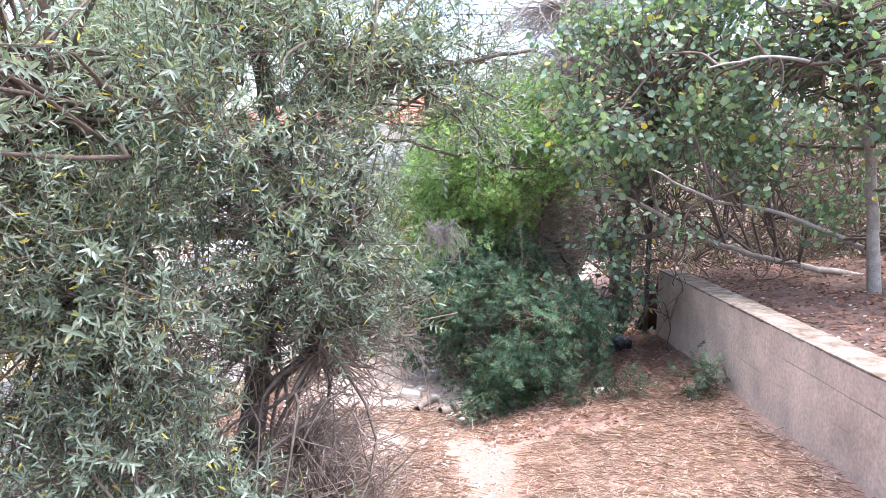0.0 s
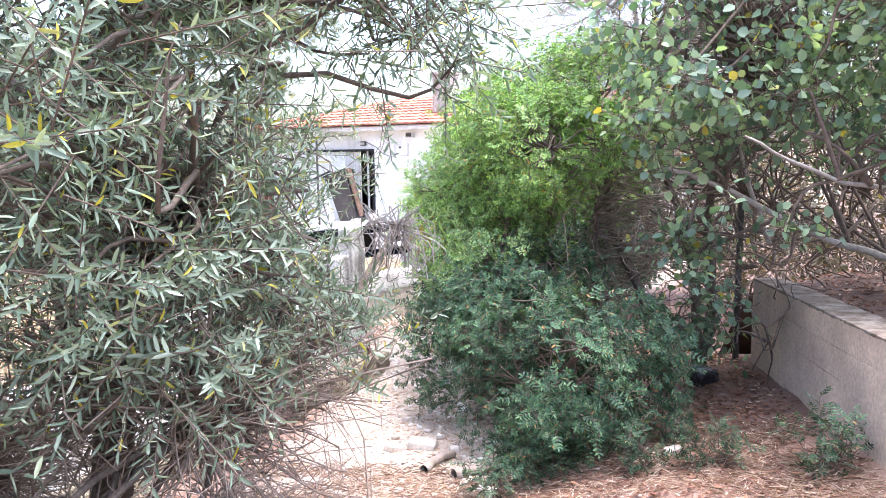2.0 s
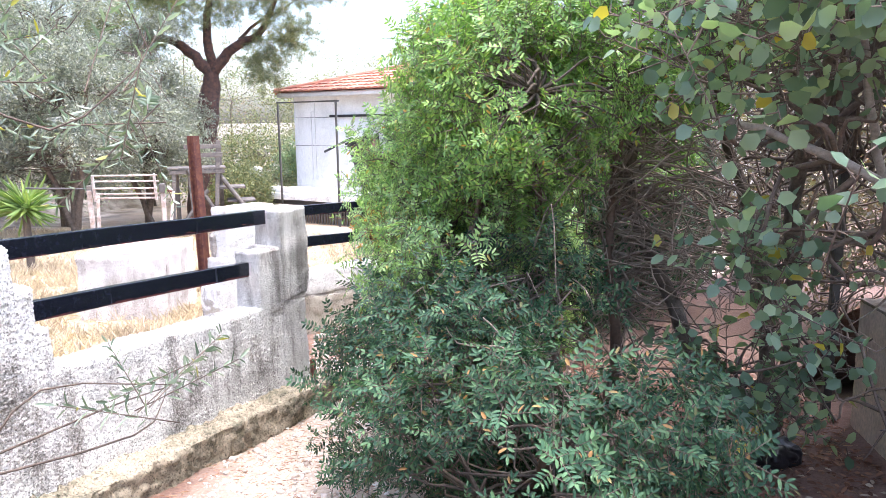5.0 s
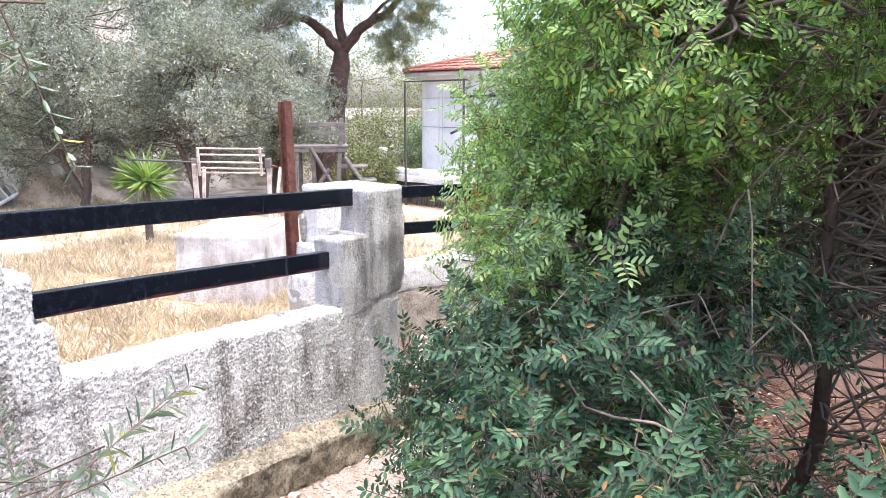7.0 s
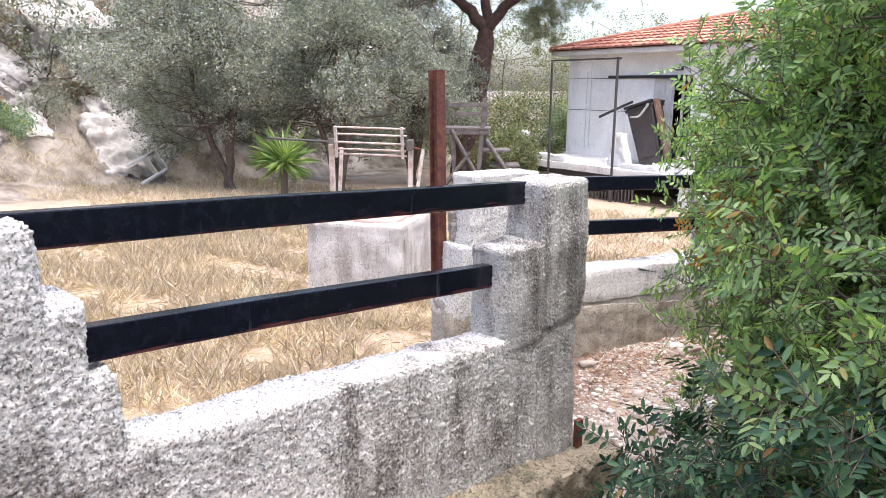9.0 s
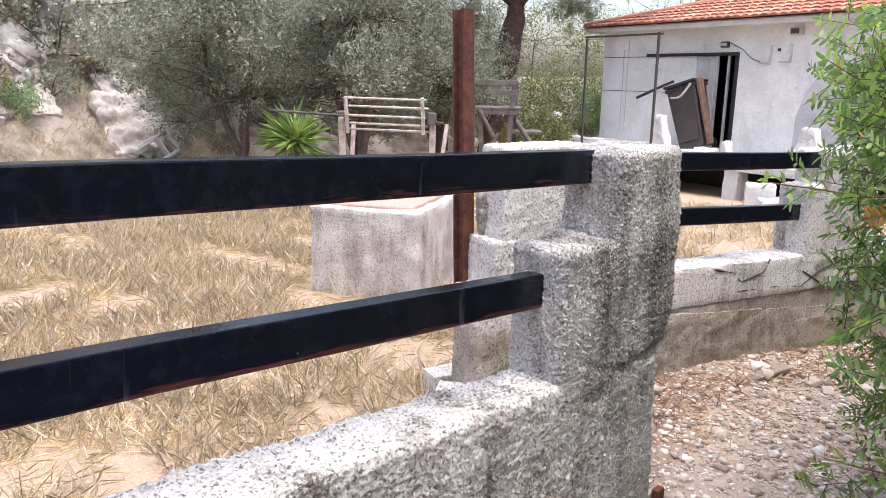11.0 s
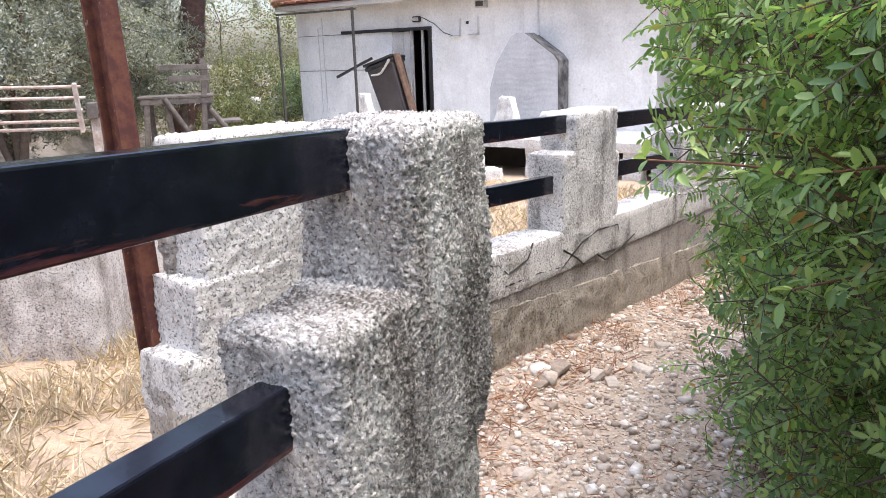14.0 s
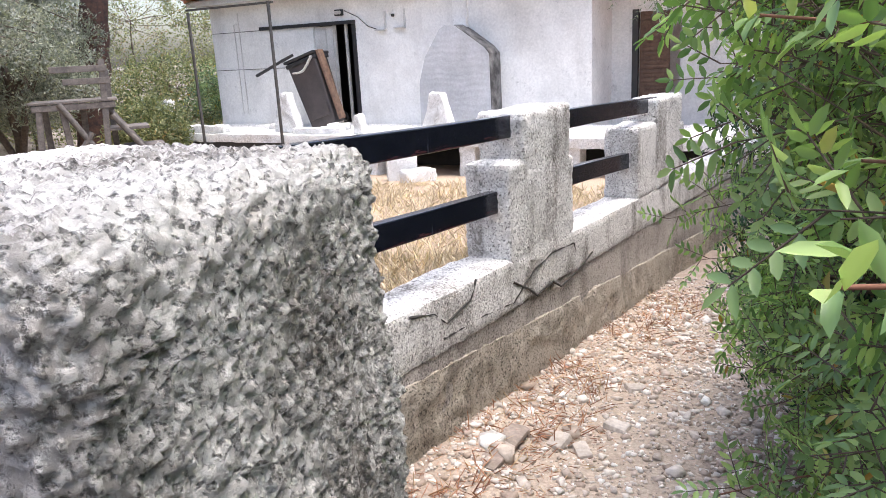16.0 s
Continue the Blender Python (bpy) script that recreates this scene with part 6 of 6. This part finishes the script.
def stones(name, count, area, size, seed, keep, mat=None):
    r = np.random.default_rng(seed)
    x, y = r.uniform(area[0], area[1], count), r.uniform(area[2], area[3], count)
    ok = keep(x, y)
    x, y = x[ok], y[ok]
    n = len(x)
    z = np.array([ground_z(a, b) for a, b in zip(x, y)])
    s = size * r.lognormal(0, 0.55, n)
    cube = np.array([[a, b, c] for a in (-1, 1) for b in (-1, 1) for c in (-1, 1)], float)
    V = cube[None] * r.uniform(0.30, 1.0, (n, 8, 3)) * [1.0, 0.72, 0.55] * s[:, None, None]
    a = r.uniform(0, 6.3, n)
    c, q = np.cos(a)[:, None], np.sin(a)[:, None]
    V = np.stack([V[..., 0] * c - V[..., 1] * q + x[:, None], V[..., 0] * q + V[..., 1] * c + y[:, None], V[..., 2] + (z + 0.15 * s)[:, None]], -1)
    f = np.array([[0, 1, 3, 2], [4, 6, 7, 5], [0, 4, 5, 1], [2, 3, 7, 6], [0, 2, 6, 4], [1, 5, 7, 3]])
    ob = under(name, mesh_of(name, V.reshape(-1, 3), (f[None] + (np.arange(n) * 8)[:, None, None]).reshape(-1, 4), mat or M_PEBBLE))
    tagged(ob, "pale limestone gravel strewn over the path", "gravel", "", "stuff")


def pebble_mat():
    m, nt, p = material("pebbles", 0.9)
    isl = nt.nodes.new("ShaderNodeNewGeometry").outputs["Random Per Island"]
    col = ramp(nt, isl, [(0.0, (0.34, 0.265, 0.21)), (0.45, (0.56, 0.49, 0.43)), (0.85, (0.74, 0.69, 0.63)), (1.0, (0.82, 0.80, 0.77))])
    col = mix(nt, 1.0, col, ramp(nt, noise_tex(nt, 60, 3), [(0.3, 0.75), (0.7, 1.1)]), "MULTIPLY")
    nt.links.new(col, p.inputs["Base Color"])
    bump(nt, p, noise_tex(nt, 90, 3), 0.4, 0.003)
    return m


M_PEBBLE = pebble_mat()


def b1_of(x, y):
    return (x + 1.196) * 0.971 - (y - 7.653) * 0.240


def b2_of(x, y):
    return (x + 0.851) * 0.883 - (y - 10.516) * 0.469


def on_path(x, y):
    return np.where(y < 8.1, b1_of(x, y) > 0.2, b2_of(x, y) > 0.05)


def in_yard(x, y):
    return np.where(y < 8.2, b1_of(x, y) < -0.16, b2_of(x, y) < -0.22) & ~((np.abs(x + 3.93) < 0.50) & (np.abs(y - 10.55) < 0.66))


def litter_and_stones():
    stones("gravel", 26000, (-1.4, 1.2, 7.6, 12.5), 0.0078, 1, lambda x, y: on_path(x, y) & (b2_of(x, y) < 1.4))
    stones("gravel", 11000, (-1.3, 0.9, 3.6, 7.8), 0.0058, 2, lambda x, y: on_path(x, y) & (np.abs(x + 0.35) < 0.75))
    stones("larger_gravel", 900, (-1.3, 0.8, 4.6, 12.0), 0.0135, 3, on_path)
    scatter_blades("straw_litter", 60000, (-1.2, 2.0, 1.6, 5.4), 0.080, 0.0030, M_STRAW_PALE, 4, "dry straw and grass stalks flattened on the ground", lambda x, y: (x < 1.8 + 0.07 * (y - 3.0)), 0, 0.02, 0.28)
    scatter_blades("pine_needles", 26000, (-1.6, 2.2, 2.0, 9.5), 0.055, 0.0022, M_NEEDLES, 5, "red-brown fallen pine needles", lambda x, y: on_path(x, y) & (x < 1.8 + 0.07 * (y - 3.0)), 0, 0.012, 0.34)
    scatter_blades("leaf_litter", 14000, (-0.3, 2.2, 4.4, 9.5), 0.035, 0.018, M_LITTER, 6, "brown fallen leaves under the bush", lambda x, y: (x < 1.8 + 0.07 * (y - 3.0)) & (x > 0.25 - 0.12 * (y - 5)), 0, 0.02, 0.25)
    scatter_blades("bank_litter", 9000, (2.0, 4.8, 2.0, 8.0), 0.04, 0.02, M_LITTER, 7, "brown fallen leaves on the bank", lambda x, y: x > 2.32 + 0.07 * (y - 6.9), 0, 0.02, 0.0, "litter", bank_z)
    scatter_blades("wall_foot_weeds", 12000, (-1.4, 1.0, 8.6, 12.0), 0.09, 0.0026, M_NEEDLES, 8, "dry reddish weeds along the wall foot", lambda x, y: (b2_of(x, y) > 0.08) & (b2_of(x, y) < 0.40), 0.5, 0.01, 0.30)
    scatter_blades("needle_drift", 11000, (-1.4, 1.2, 8.2, 12.2), 0.05, 0.0024, M_NEEDLES, 13, "drift of fallen red-brown needles beside the wall", lambda x, y: (b2_of(x, y) > 0.06) & (b2_of(x, y) < 0.62), 0, 0.015, 0.38)
    scatter_blades("yard_grass", 76000, (-8.0, -0.3, 6.0, 13.5), 0.16, 0.0030, M_STRAW, 9, "tall dry yellow grass in the yard", in_yard, 1.1, 0.01, 0.30, "grass")
    scatter_blades("yard_straw", 26000, (-8.0, -0.3, 6.0, 13.5), 0.12, 0.005, M_STRAW, 10, "flattened straw in the yard", in_yard, 0, 0.03, 0.1, "grass")
    scatter_blades("far_grass", 34000, (-17, 1.0, 12.5, 19.0), 0.17, 0.010, M_STRAW, 11, "pale dry grass in front of the house", lambda x, y: (b2_of(x, y) < -0.3) & ((x + 4.155) * 0.423 + (y - 23.35) * 0.906 < -3.2), 0.9, 0.01, 0.28, "grass")
    scatter_blades("trackside_grass", 1500, (-1.6, -0.2, 2.2, 4.6), 0.16, 0.004, M_STRAW, 12, "dry grass under the olive", lambda x, y: x < 0, 0.9, 0.01, 0.3, "grass")


def bank_z(x, y):
    p = pose(2.117, 6.9, 0, 0, 0, -4.0).inverted() @ Vector((x, y, 0))
    return 0.265 - 0.056 * p.y + 0.10 * (p.x - 0.2) + 0.05 * noise.noise(Vector((p.x * 2, p.y * 2, 9))) - 1.6 * smooth(0.2, 3.5, p.y)


M_WITHERED = leaf_mat("withered_orange_leaves", (0.30, 0.12, 0.03), (0.50, 0.23, 0.05), (0.66, 0.36, 0.10), (0.40, 0.25, 0.10), 0.9, 0.7, 0.3)
M_BAG = plain("black_plastic_film", (0.012, 0.012, 0.015), (0.03, 0.03, 0.036), 20, 0.3, 0, 0.6, 0.01, 60)


def small_things():
    for x0, y0, x1, y1, r in ((0.02, 5.20, 0.46, 5.46, 0.034), (-0.16, 5.30, -0.02, 5.60, 0.028)):
        ob = under("log", mesh_of("log", *limb([(x0, y0, ground_z(x0, y0) + r * 0.8), ((x0 + x1) / 2, (y0 + y1) / 2 + 0.015, ground_z(x0, y0) + r * 0.9), (x1, y1, ground_z(x1, y1) + r * 0.8)], r, r * 0.85, 0.003, 10), M_LOG, True))
        tagged(ob, "short bleached log lying on the path", "log", "logs")
    for i, (x, y, s) in enumerate(((-0.24, 5.78, 0.09), (-0.40, 5.70, 0.06), (-0.02, 5.72, 0.05), (0.2, 5.0, 0.045), (1.2, 5.2, 0.05), (-0.74, 9.91, 0.05), (-0.66, 9.87, 0.045), (-0.5, 10.1, 0.05), (-0.35, 10.5, 0.05))):
        V, F = rough_box(-s, s, -s * 0.7, s * 0.7, -s * 0.4, s * 0.5, s * 0.3, s * 0.25, s * 0.08, 1.2 / s, 0, 0.2 * s, i * 2.3)
        ob = under("stone", mesh_of("stone", V, F, M_STONE, True), None, "", pose(x, y, ground_z(x, y) + 0.1 * s, 0, 10, i * 47))
        tagged(ob, "loose pale limestone lying on the path", "stone", "loose stones")
    for i, (x, y, s) in enumerate(((1.0, 4.95, 0.9), (1.75, 4.65, 1.1), (1.3, 4.9, 0.8), (1.2, 5.35, 0.8), (0.25, 4.9, 0.7), (0.45, 5.2, 0.9), (-0.7, 2.6, 0.9), (-0.95, 2.3, 1.0))):
        seedling(x, y, s, 400 + i)
    (lv, lf), (tv, tf), tips = crown([((-0.30, 7.45, 0.62), (0.10, 0.09, 0.08))], 16, sprig_pinnate, 71, 0.6, -0.3, 0.0, 0.9, 0.9, 0.3)
    withered = plant("withered_sprig", I4, "withered orange-brown leaf cluster caught in the bush", "foliage")
    under("leafage", mesh_of("leafage", lv, lf, M_WITHERED), withered)
    V, F = rough_box(-0.10, 0.10, -0.08, 0.08, -0.04, 0.10, 0.045, 0.010, 0.012, 22, 0, 0.03, 6)
    bag = under("plastic_bag", mesh_of("plastic_bag", V, F, M_BAG, True), None, "", pose(1.68, 6.50, ground_z(1.68, 6.50), 0, 0, 30))
    tagged(bag, "crumpled black plastic bag at the tree foot", "bag")
    ob = under("fallen_bark", mesh_of("fallen_bark", *rough_box(-0.04, 0.04, -0.16, 0.16, 0.0, 0.022, 0.008, 0.012, 0.006, 30, 0, 0.012, 2), M_LOG), None, "", pose(-0.95, 9.78, ground_z(-0.95, 9.78) - 0.004, 0, 4, -25))
    tagged(ob, "flat piece of pale bark at the wall foot", "bark")


lentisc()
carob()
near_olive()
yard_trees()
hillside()
yucca()
small_things()
litter_and_stones()
leafy_shoots()
